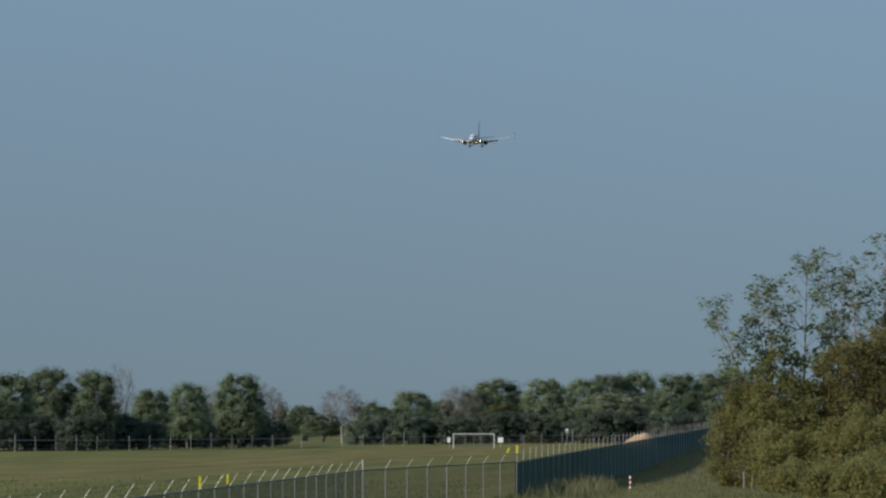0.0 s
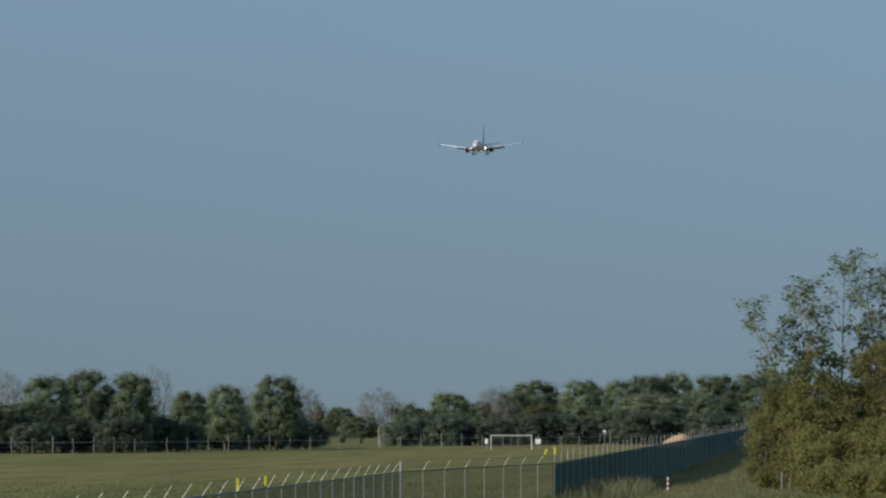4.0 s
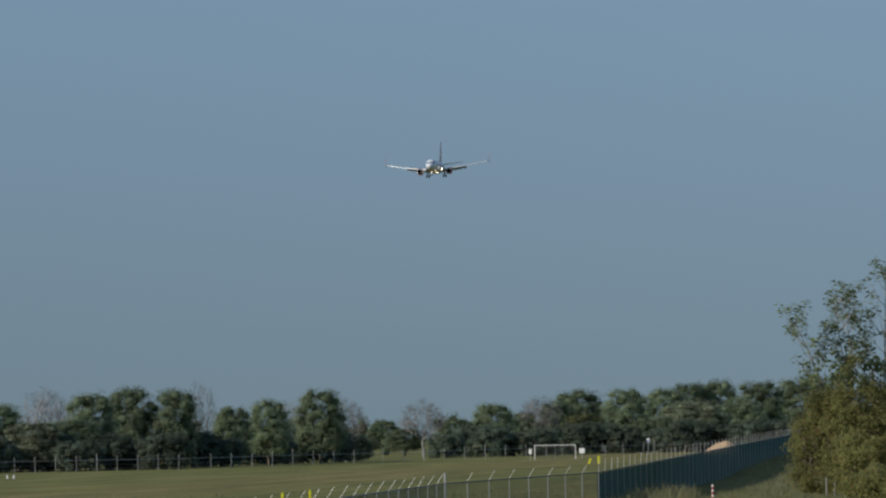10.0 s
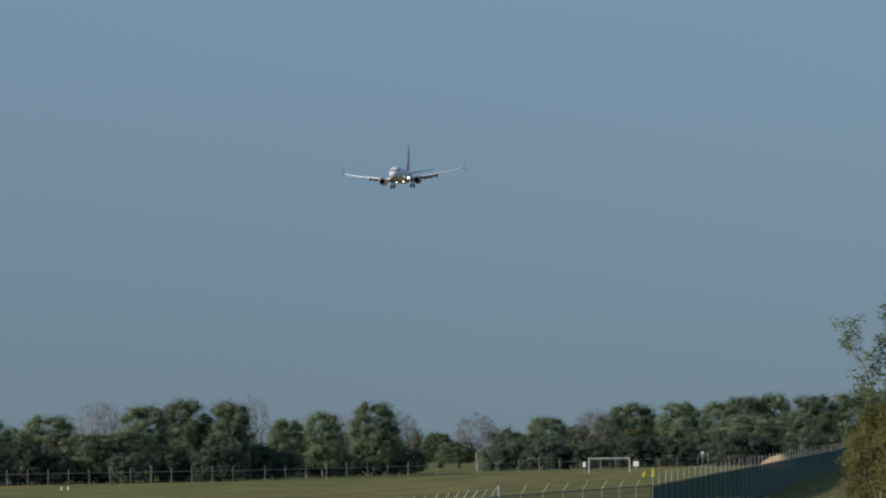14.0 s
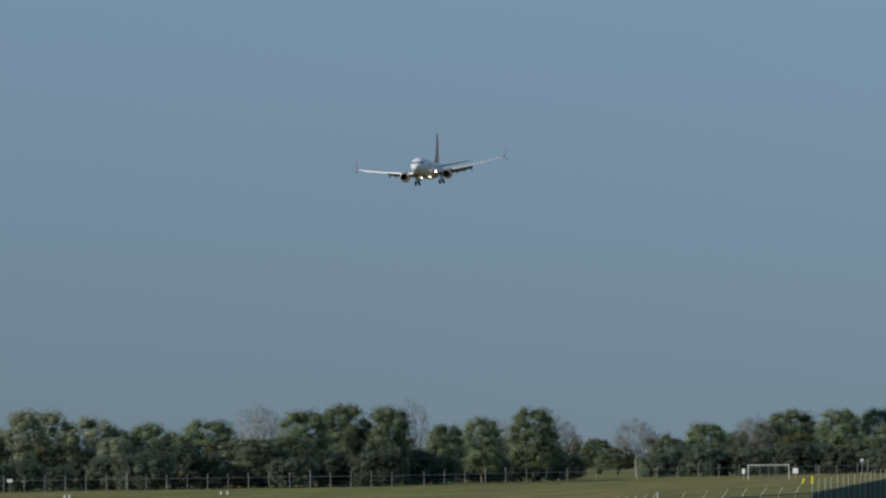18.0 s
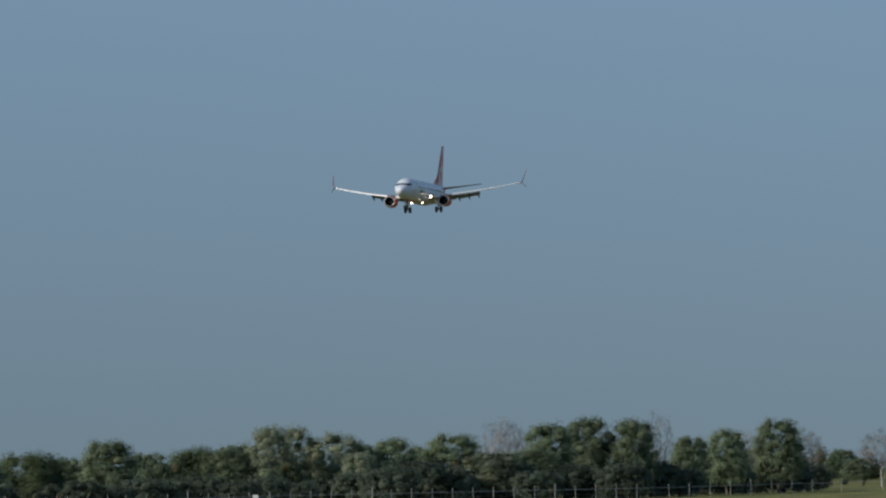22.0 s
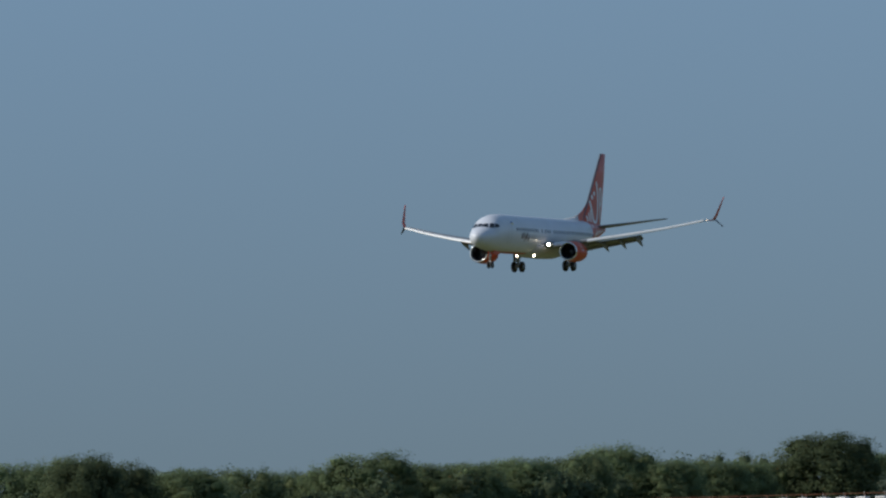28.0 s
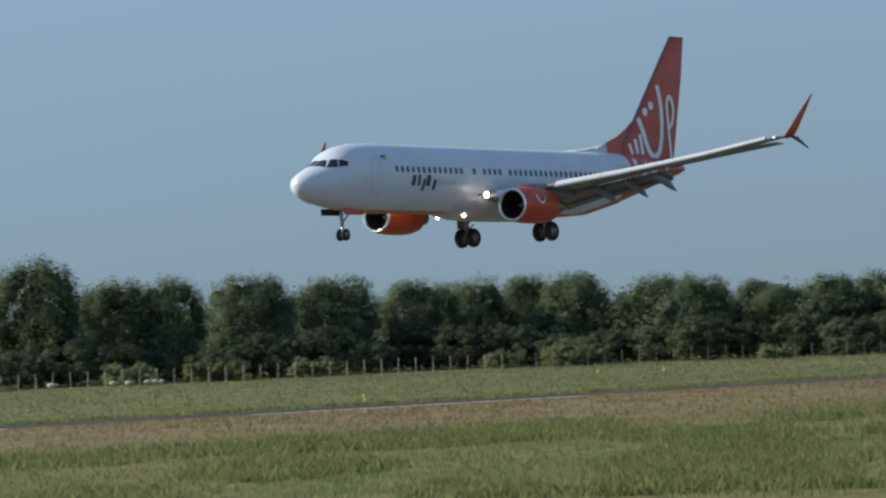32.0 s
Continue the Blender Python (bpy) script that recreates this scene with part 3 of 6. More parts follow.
def make_tree(name, seed, material, h=13.0, w=9.0, base=0.9, n=34, leaves=9000, size=0.36, bark=None, limbs=2, flat=1.0, up=0.0, fill=0.5):
    rng = np.random.default_rng(seed)
    t = new(name)
    bm = bmesh.new()
    branch(bm, rng, (0, 0, -0.1), (rng.normal(0, 0.04), rng.normal(0, 0.04), 1), h * 0.3, 0.26, limbs, 0.5, 7)
    part("trunk", bm, bark or BARK, t)
    lobes = crown_lobes(rng, h, w, base)
    cloud = leaf_cloud(rng, crown_masses(rng, h, w, base, n, lobes), leaves, size, flat, up)
    crown_mesh("crown", crown_core(rng, lobes, fill), cloud, material, t)
    return t


def grow(rng, h, w, low, count):
    """A branching skeleton: each new tip joins the nearest limb below it. Returns points, parents and thickness."""
    pts = [Vector((0, 0, -0.1)), Vector((0, 0, h * 0.06)), Vector((0, 0, h * 0.12))]
    par = [-1, 0, 1]
    way = [0.0, h * 0.06, h * 0.12]
    aims = []
    while len(aims) < count:
        u = rng.normal(size=3)
        u = u / np.linalg.norm(u) * (0.35 + 0.65 * rng.random() ** 0.5)
        f = 0.5 + 0.5 * u[2]
        wide = 0.5 * w * (0.72 + 0.28 * math.sin(math.pi * min(1.0, f * 1.1)))
        aims.append(Vector((u[0] * wide, u[1] * wide, low + (h - low) * f)))
    aims.sort(key=lambda p: p.length)
    for a in aims:
        best, cost = 0, 1e9
        for i in range(1, len(pts)):
            d = (a - pts[i]).length
            drop = max(0.0, pts[i].z - a.z + 0.5 * math.hypot(a.x - pts[i].x, a.y - pts[i].y))
            c = d + 0.45 * way[i] + 2.5 * drop
            if c < cost:
                best, cost = i, c
        b = best
        p0 = pts[b].copy()
        for k in (1, 2, 3):
            f = k / 3
            p = p0.lerp(a, f)
            p += Vector(rng.normal(0, 0.03, 3)) * (a - p0).length * (1 - f)
            p.z -= math.sin(math.pi * f) * 0.06 * (a - p0).length
            pts.append(p)
            par.append(b)
            way.append(way[b] + (p - pts[b]).length)
            b = len(pts) - 1
    load = [1.0] * len(pts)
    for i in range(len(pts) - 1, 0, -1):
        load[par[i]] += load[i] * (1.0 if par[i] < i else 0.0)
    return pts, par, load


def make_bare(name, seed, h=13.0, w=9.0, leaves=500, material=None, count=230, twigs=2600):
    rng = np.random.default_rng(seed)
    t = new(name)
    pts, par, load = grow(rng, h, w, h * 0.3, count)
    bm = bmesh.new()
    for i in range(1, len(pts)):
        r0, r1 = (0.009 * load[k] ** 0.5 + 0.009 for k in (par[i], i))
        tube(bm, pts[par[i]], pts[i], min(r0, r1 * 1.6), r1, seg=6 if load[i] > 60 else 3, caps=False)
    part("trunk", bm, BARK_PALE, t, "pale bare trunk and limbs")
    c = [(*pts[i], 0.55 + 0.3 * rng.random()) for i in range(3, len(pts)) if load[i] < 5]
    v, f = leaf_cloud(rng, c, twigs, 0.75, up=1.6, slim=0.013)
    v2, f2 = leaf_cloud(rng, c, leaves, 0.17)
    crown = raw("crown", v + v2, f + [tuple(i + len(v) for i in q) for q in f2], TWIG_FINE, t)
    crown.data.materials.append(material or LEAF_PINK)
    crown.data.polygons.foreach_set("material_index", [0] * len(f) + [1] * len(f2))
    return t


KINDS = {
    "g": ([make_tree("tree", 11 + s, LEAF_GREEN, h=9.0, w=10.0, n=800, base=0.9, leaves=25000, size=0.19) for s in range(4)], "broad green leafy tree in the wood behind the fence", "tree"),
    "f": ([make_tree("tree", 21 + s, LEAF_FAR_HAZE, n=800, base=2.2, leaves=22000, size=0.22) for s in range(4)], "leafy tree beyond the field, its green paled for haze", "tree"),
    "d": ([make_tree("tree", 31 + s, LEAF_DARK, h=9.0, w=10.0, n=800, base=0.9, leaves=25000, size=0.19) for s in range(3)], "dense dark green tree in the wood edge", "tree"),
    "w": ([make_tree("willow_tree", 51 + s, LEAF_WILLOW, n=600, base=0.8, leaves=19000, size=0.23, bark=BARK_PALE, up=1.2) for s in range(3)], "pale grey-green willow with a feathery crown", "tree"),
    "y": ([make_tree("tree", 71, LEAF_YELLOW, n=500, base=0.8, leaves=18000, size=0.22)], "yellow-green young tree before the wood", "tree"),
    "p": ([make_bare("tree", 81 + s, leaves=2600, twigs=4200) for s in range(2)], "half-leafed tree with brownish young foliage", "tree"),
    "b": ([make_bare("bare_tree", 91 + s, leaves=150, twigs=2600) for s in range(3)], "tall pale tree, nearly bare of leaves", "tree"),
}

# trees: x, y, height, crown width, kind
TREES_4 = [(-157, 840, 13.4, 5.6, "b"), (-151, 810, 8.0, 5.4, "g"), (-148, 825, 12.8, 6.8, "g"), (-144, 840, 13.8, 7.2, "g"), (-137, 841, 13.3, 7.2, "g"), (-136, 861, 14.3, 5.9, "b"), (-130, 858, 10.2, 5.8, "g"), (-127, 880, 11.6, 6.3, "g"), (-130, 927, 11.5, 5.6, "b"), (-121, 902, 13.4, 7.7, "g"), (-121, 937, 11.5, 6.2, "p"), (-160, 1315, 8.9, 6.9, "g"), (-122, 1069, 11.9, 9.1, "p"), (-119, 1103, 8.3, 7.8, "g"), (-111, 1104, 11.5, 7.5, "g"), (-105, 1149, 13.0, 7.8, "p")]
TREES_4B = [(-110, 1152, 9.7, 8.8, "g"), (-105, 1191, 12.2, 7.8, "g"), (-103, 1227, 15.1, 13.4, "g"), (-87, 1163, 14.7, 10.8, "g"), (-85, 1269, 15.5, 11.8, "g"), (-81, 1293, 16.8, 10.6, "g"), (-74, 1298, 17.5, 10.6, "g"), (-62, 1264, 16.8, 12.4, "g"), (-52, 1292, 18.1, 16.9, "g"), (-93, 1119, 9.1, 7.6, "y"), (-80, 1158, 8.0, 8.8, "g"), (-73, 1184, 11.7, 16.8, "w"), (-64, 1222, 11.1, 12.0, "g"), (-138, 1172, 6.4, 7.7, "g"), (-122, 1166, 7.3, 7.6, "g"), (-160, 1285, 6.5, 7.0, "g")]
TREES_19 = [(-191, 785, 9.3, 6.1, "g"), (-185, 787, 12.9, 7.0, "w"), (-183, 797, 12.9, 4.9, "w"), (-177, 799, 11.6, 8.4, "w"), (-176, 814, 9.6, 5.0, "g"), (-169, 804, 10.7, 6.2, "g"), (-170, 827, 9.4, 4.6, "g"), (-161, 812, 11.2, 10.3, "g"), (-160, 848, 13.6, 7.5, "b"), (-153, 802, 8.1, 8.4, "w"), (-199, 826, 10.2, 4.6, "g"), (-171, 788, 8.4, 5.3, "w"), (-148, 813, 8.4, 7.2, "g")]
TREES_24 = [(-213, 615, 7.1, 5.0, "g"), (-213, 629, 6.7, 5.0, "g"), (-219, 661, 6.8, 5.3, "g"), (-210, 644, 6.4, 3.7, "g"), (-204, 649, 10.2, 9.2, "d"), (-212, 699, 7.7, 6.8, "g"), (-214, 726, 7.9, 7.0, "g"), (-210, 740, 9.0, 10.5, "d"), (-203, 757, 10.8, 7.2, "g"), (-203, 780, 8.9, 6.6, "g"), (-197, 789, 9.5, 10.6, "d"), (-198, 813, 9.9, 3.6, "g"), (-207, 671, 8.3, 4.6, "d"), (-217, 784, 8.3, 5.3, "g")]
TREES_26 = [(-225, 560, 7.1, 4.9, "g"), (-223, 570, 7.3, 5.0, "g"), (-218, 571, 7.5, 5.6, "g"), (-218, 587, 7.6, 4.4, "g"), (-213, 582, 8.2, 4.4, "g"), (-214, 596, 9.2, 6.5, "g"), (-208, 597, 7.1, 5.8, "g"), (-213, 631, 6.9, 6.2, "g"), (-210, 636, 6.6, 4.0, "g"), (-222, 627, 7.7, 3.6, "g")]
TREES_28 = [(-240, 499, 9.1, 5.7, "g"), (-242, 517, 7.6, 4.3, "g"), (-237, 515, 7.3, 4.3, "g"), (-241, 531, 7.4, 4.4, "g"), (-233, 528, 7.3, 5.0, "g"), (-238, 550, 7.0, 4.6, "g"), (-232, 548, 7.4, 4.5, "g"), (-227, 549, 8.8, 7.1, "g"), (-224, 561, 7.4, 6.6, "g"), (-219, 561, 7.2, 5.2, "g"), (-217, 572, 7.7, 6.0, "g"), (-218, 588, 7.4, 5.1, "g")]
TREES_29 = [(-252, 461, 7.1, 4.9, "g"), (-243, 465, 7.7, 4.1, "g"), (-248, 482, 6.9, 4.1, "g"), (-246, 494, 8.5, 7.2, "g"), (-242, 494, 7.9, 4.8, "g"), (-235, 490, 9.0, 5.4, "d"), (-236, 502, 8.2, 5.5, "d"), (-235, 515, 7.2, 6.8, "g")]
TREES_30 = [(-281, 429, 9.0, 7.3, "g"), (-280, 436, 8.7, 4.5, "g"), (-273, 434, 8.6, 5.0, "g"), (-269, 442, 8.8, 6.8, "g"), (-260, 442, 8.7, 6.7, "g"), (-261, 459, 6.8, 4.0, "g"), (-250, 448, 7.7, 6.2, "d"), (-250, 456, 7.1, 4.5, "g"), (-258, 477, 5.9, 4.7, "g")]
TREES_31 = [(-322, 386, 9.5, 6.3, "d"), (-320, 395, 8.9, 5.0, "d"), (-325, 407, 8.7, 3.4, "d"), (-315, 399, 8.9, 4.4, "d"), (-315, 407, 9.0, 5.0, "d"), (-308, 406, 9.1, 5.3, "d"), (-304, 415, 8.6, 6.3, "d"), (-298, 413, 8.3, 4.7, "d"), (-302, 428, 7.8, 4.0, "d"), (-294, 421, 7.1, 5.0, "d"), (-290, 424, 8.1, 4.7, "d"), (-289, 431, 8.2, 5.1, "d")]
TREES_32 = [(-322, 344, 11.7, 6.7, "d"), (-327, 360, 9.7, 6.3, "d"), (-323, 363, 9.8, 5.0, "d"), (-324, 376, 9.9, 6.7, "d"), (-330, 343, 10.3, 5.7, "d"), (-333, 339, 11.0, 6.2, "d")]

def plant_trees():
    rng = random.Random(5)
    used = set()
    for rows in (TREES_4, TREES_4B, TREES_19, TREES_24, TREES_26, TREES_28, TREES_29, TREES_30, TREES_31, TREES_32):
        for x, y, h, w, kind in rows:
            # Green trees beyond 700 m take the leaf colour paled for haze.
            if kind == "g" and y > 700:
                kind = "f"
            models, label, cat = KINDS[kind]
            k = rng.randrange(len(models))
            src = models[k]
            # keep the whole crown behind the fence
            need = behind(math.degrees(math.atan2(-x, y)), 0.5 * w + 3) / math.hypot(x, y)
            if need > 1:
                x, y, h, w = x * need, y * need, h * need, w * need
            m = pose(x, y, 0, 0, 0, rng.uniform(0, 360))
            if (kind, k) in used:
                t = copy_thing(src, m)
            else:
                used.add((kind, k))
                t = src
                t.matrix_basis = m
            w *= (1.36 if w < 9 else 1.15) if y > 700 else 1.5 if y < 450 else 1.8
            mh, mw = (9.0, 10.0) if kind in "gd" else (13.0, 9.0)
            t.scale = (w / mw, w / mw, h / mh)
            tagged(t, label, cat, "trees of the wood edge")


plant_trees()


def plant_shrubs():
    """Low growth under the trees beyond the boundary fence, with shade in its colour."""
    rng = random.Random(9)
    models = [make_tree("shrub", 101 + s, LEAF_SHRUB if s < 3 else LEAF_SHRUB_HAZE, h=4.0, w=6.0, base=0.1, n=220, leaves=4800, size=0.2, limbs=1) for s in range(6)]
    used = set()
    az = -0.5
    while az < 46:
        r = behind(az, rng.uniform(9, 24))
        x, y = polar(az, r)
        gap = 6.5 < az < 7.05 or 18.3 < az < 21.2
        if not gap:
            k = rng.randrange(3) + (3 if az < 17 else 0)
            m = pose(x, y, 0, 0, 0, rng.uniform(0, 360))
            if k in used:
                t = copy_thing(models[k], m)
            else:
                used.add(k)
                t = models[k]
                t.matrix_basis = m
            s = rng.uniform(0.8, 1.25) * (1.45 if az < 12 else 1.15 if az < 17 else 0.95)
            t.scale = (s * 1.2, s * 1.2, s)
            tagged(t, "dense shrub under the wood edge, coloured dark for the shade there", "shrub", "undergrowth")
        az += math.degrees(4.6 / r)


plant_shrubs()


def far_woods():
    """The depth of the wood behind the first trees, as one mass of foliage."""
    rng = np.random.default_rng(3)
    c = []
    for az in np.arange(-1.5, 46, 0.2):
        if 6.3 < az < 7.0:
            continue
        for row in range(2):
            r = behind(az, 34 + 45 * row) + rng.uniform(-10, 10)
            top = float(np.interp(az, [0, 16, 18, 27, 33, 38, 41, 46], [7.5, 7.5, 6.2, 6.2, 7.0, 6.9, 6.9, 7.2])) * r / (fence_r(az) + 35) * (0.8 + 0.25 * rng.random())
            x, y = polar(az + rng.uniform(-0.1, 0.1), r)
            for z in np.linspace(1.2, top - 1.5, 4):
                c.append((x + rng.normal(0, 1.5), y, z + rng.normal(0, 0.3), 1.5 + 0.6 * rng.random()))
    w = crown_mesh("far_woods", crown_core(rng, c, 0.5), leaf_cloud(rng, c, 230000, 0.34), LEAF_DEPTH, None)
    tagged(w, "dark depth of the wood behind the tree line", "woods", kind="stuff")


far_woods()


# ---- bushes and young trees beside the security fence ----
def thicket(rng, h, w, n):
    """Clumps of leaves that fill an upright, ragged bush."""
    out = []
    seed = rng.random() * 40
    for k in range(n):
        a, u = rng.random() * 6.28, rng.random() ** 0.5
        x, y = 0.5 * w * u * math.cos(a), 0.5 * w * u * math.sin(a)
        top = h * (1 - 0.3 * u * u) * (0.9 + 0.28 * noise.noise(Vector((x * 0.8, y * 0.8, seed))))
        out.append((x, y, max(0.15, top * rng.random() ** 0.75 - 0.2), 0.4 + 0.45 * rng.random()))
    return out


def near_bushes():
    rng = np.random.default_rng(21)
    for x, y, h, w in ((-13.4, 371, 8.4, 4.6), (-11.0, 369, 9.8, 5.5), (-8.4, 372, 10.8, 5.5), (-5.4, 371, 12.8, 5.0), (-3.0, 372, 13.8, 5.5), (0.4, 371, 15.2, 7.0), (3.8, 372, 16.0, 7.0), (-9.4, 363, 5.6, 6.0), (-4.0, 361, 6.8, 7.0), (0.6, 362, 8.0, 6.0), (-8.2, 336, 2.6, 4.4), (-4.6, 330, 3.6, 5.5), (-1.2, 332, 4.4, 5.5), (-5.8, 318, 2.2, 3.4), (-3.2, 312, 2.7, 4.2)):
        b = new("bush")
        b.matrix_basis = pose(x, y, 0)
        for k in range(5):
            bm = bmesh.new()
            a = rng.random() * 6.28
            branch(bm, rng, (0.6 * math.cos(a), 0.6 * math.sin(a), -0.1), (0.35 * math.cos(a), 0.35 * math.sin(a), 1), h * 0.25, 0.05, 2, 0.45, 5, 0.5)
            part("stem", bm, BARK, b)
        c = thicket(rng, h, w * 1.15, int(60 + 3.4 * h * w))
        v, f = leaf_cloud(rng, [(p[0], p[1], p[2], p[3]) for p in c], int(6500 + 310 * h * w), 0.17, up=0.6, slim=0.3, loose=0.8)
        raw("foliage", v, f, LEAF_BROWN if h > 11 else LEAF_NEAR, b)
        tagged(b, "dense olive-green bush with brownish tips beside the fence", "bush", "bushes by the fence")
    # slender saplings whose tops stand loose above the bushes
    for x, y, h, lean in ((-10.8, 371, 14.0, -0.36), (-10.8, 372, 14.6, -0.27), (-10.8, 374, 14.6, -0.17), (-9.4, 376, 16.8, -0.01), (-7.2, 374, 15.2, 0.05), (-6.4, 376, 16.8, -0.01), (-5.2, 373, 16.4, 0.03), (-4.2, 375, 17.8, -0.01), (-2.6, 374, 16.6, 0.03), (-0.8, 376, 17.6, 0.02), (1.2, 376, 18.0, 0.05)):
        t = new("sapling")
        t.matrix_basis = pose(x, y, 0)
        bm = bmesh.new()
        tips = []
        p, d = Vector((0, 0, -0.1)), Vector((lean * 0.5, 0, 1)).normalized()
        steps = 14
        for k in range(steps):
            q = p + d * h * 0.95 / steps
            tube(bm, p, q, 0.11 * (1 - k / steps) + 0.02, 0.11 * (1 - (k + 1) / steps) + 0.018, seg=6, caps=False)
            p = q
            d = (d + Vector((lean * 0.06 + rng.normal(0, 0.035), rng.normal(0, 0.035), 0.03))).normalized()
            if k > 4:
                for _ in range(4):
                    a = rng.random() * 6.28
                    e = Vector((math.cos(a) * 0.85, math.sin(a) * 0.85, 0.85)).normalized()
                    ln = (3.4 * (1 - k / steps) + 1.3) * (0.6 + 0.6 * rng.random())
                    b0 = p.copy()
                    for s in range(4):
                        b1 = b0 + e * ln / 4
                        tube(bm, b0, b1, 0.024 - 0.004 * s, 0.02 - 0.004 * s, seg=4, caps=False)
                        e = (e + Vector((rng.normal(0, 0.12), rng.normal(0, 0.12), 0.1))).normalized()
                        b0 = b1
                        if s == 3 or (s == 2 and rng.random() < 0.35):
                            tips.append((b1.x, b1.y, b1.z, 0.36 + 0.26 * rng.random()))
        tips.append((p.x, p.y, p.z, 0.25))
        part("stem", bm, TWIG, t, "thin pale stem and twigs")
        v, f = leaf_cloud(rng, tips, len(tips) * 24, 0.26)
        raw("foliage", v, f, LEAF_NEAR_TOP, t)
        tagged(t, "slender young tree with loose tufts of pale green leaves", "sapling", "saplings by the fence")
    for x, y, h in ((-13.2, 362, 1.5), (-11.4, 362, 1.3), (-10.3, 361, 1.6), (-12.7, 363, 1.1)):
        bm = bmesh.new()
        tube(bm, (0, 0, -0.1), (0.03, 0, h), 0.06, 0.05, seg=7)
        s = obj("tree_stake", bm, BARK_PALE)
        s.matrix_basis = pose(x, y, 0, 0, rng.normal(0, 3), 0)
        tagged(s, "pale wooden stake under the bushes", "stake", "stakes")


near_bushes()


def verge_shrubs():
    """Low bushes before the wood, on the far side of the runway."""
    rng = np.random.default_rng(77)
    models = [make_tree("low_bush", 131 + s, LEAF_LOW, h=2.1, w=5.0, base=0.05, n=70, leaves=3000, size=0.15, limbs=1, up=0.6, fill=0.4) for s in range(2)]
    used = set()
    for k, (az, s) in enumerate(((38.0, 0.9), (37.2, 1.25), (42.1, 1.0), (41.2, 1.1), (33.4, 0.7), (40.1, 0.9), (24.4, 1.3), (24.0, 1.2), (25.2, 1.4), (26.2, 1.5), (25.7, 1.3), (21.8, 1.1), (30.2, 0.9), (35.0, 0.7), (44.0, 1.1), (23.0, 1.2), (22.4, 1.1))):
        r = behind(az, 4)
        m = pose(*polar(az, r), 0, 0, 0, rng.uniform(0, 360))
        i = k % 2
        if i in used:
            t = copy_thing(models[i], m)
        else:
            used.add(i)
            t = models[i]
            t.matrix_basis = m
        t.scale = (s * 1.2, s * 1.2, s)
        tagged(t, "low pale green bush at the foot of the wood", "bush", "low bushes at the wood")


verge_shrubs()


# ---- things on the field ----
def goal():
    g = new("football_goal")
    tagged(g, "white football goal with a sagging grey net on grass", "goal")
    g.matrix_basis = pose(-80.9, 913.4, 0, 0, 0, 0)
    for x in (-3.6, 3.6):
        bm = bmesh.new()
        tube(bm, (x, 0, 0), (x, 0, 2.5), 0.06)
        part("goalpost", bm, WHITE_PAINT, g)
        bm = bmesh.new()
        tube(bm, (x, 0, 2.45), (x, 1.0, 2.4), 0.04)
        tube(bm, (x, 1.0, 2.4), (x, 2.0, 0.02), 0.04)
        part("net_stay", bm, GALV, g)
    bm = bmesh.new()
    tube(bm, (-3.68, 0, 2.5), (3.66, 0, 2.5), 0.06)
    part("crossbar", bm, WHITE_PAINT, g)
    bm = bmesh.new()
    tube(bm, (0.0, 1.0, 2.4), (-0.2, 2.0, 0.0), 0.05)
    part("net_stay", bm, GALV, g)
    bm = bmesh.new()
    for k in range(25):
        x = -3.6 + 0.3 * k
        tube(bm, (x, 1.0, 2.4), (x, 2.0, 0.05), 0.012, seg=3, caps=False)
        tube(bm, (x, 0, 2.48), (x, 1.0, 2.4), 0.012, seg=3, caps=False)
    for k in range(9):
        f = k / 8
        tube(bm, (-3.6, 1 + f, 2.4 - 2.35 * f), (3.6, 1 + f, 2.4 - 2.35 * f), 0.012, seg=3, caps=False)
    part("net", bm, GREY_METAL, g)
    for x, s in ((-4.4, 0.55), (4.75, 0.95)):
        b = new("field_sign")
        b.matrix_basis = pose(-80.9 + x, 913.4, 0)
        tagged(b, "small white board on a post beside the goal", "sign", "field signs")
        bm = bmesh.new()
        tube(bm, (0, 0, 0), (0, 0, 1.3), 0.04)
        part("post", bm, GALV, b)
        bm = bmesh.new()
        box(bm, 0, -0.05, 1.45, s, 0.05, 0.9, 0.01)
        part("board", bm, WHITE_PAINT, b)


goal()


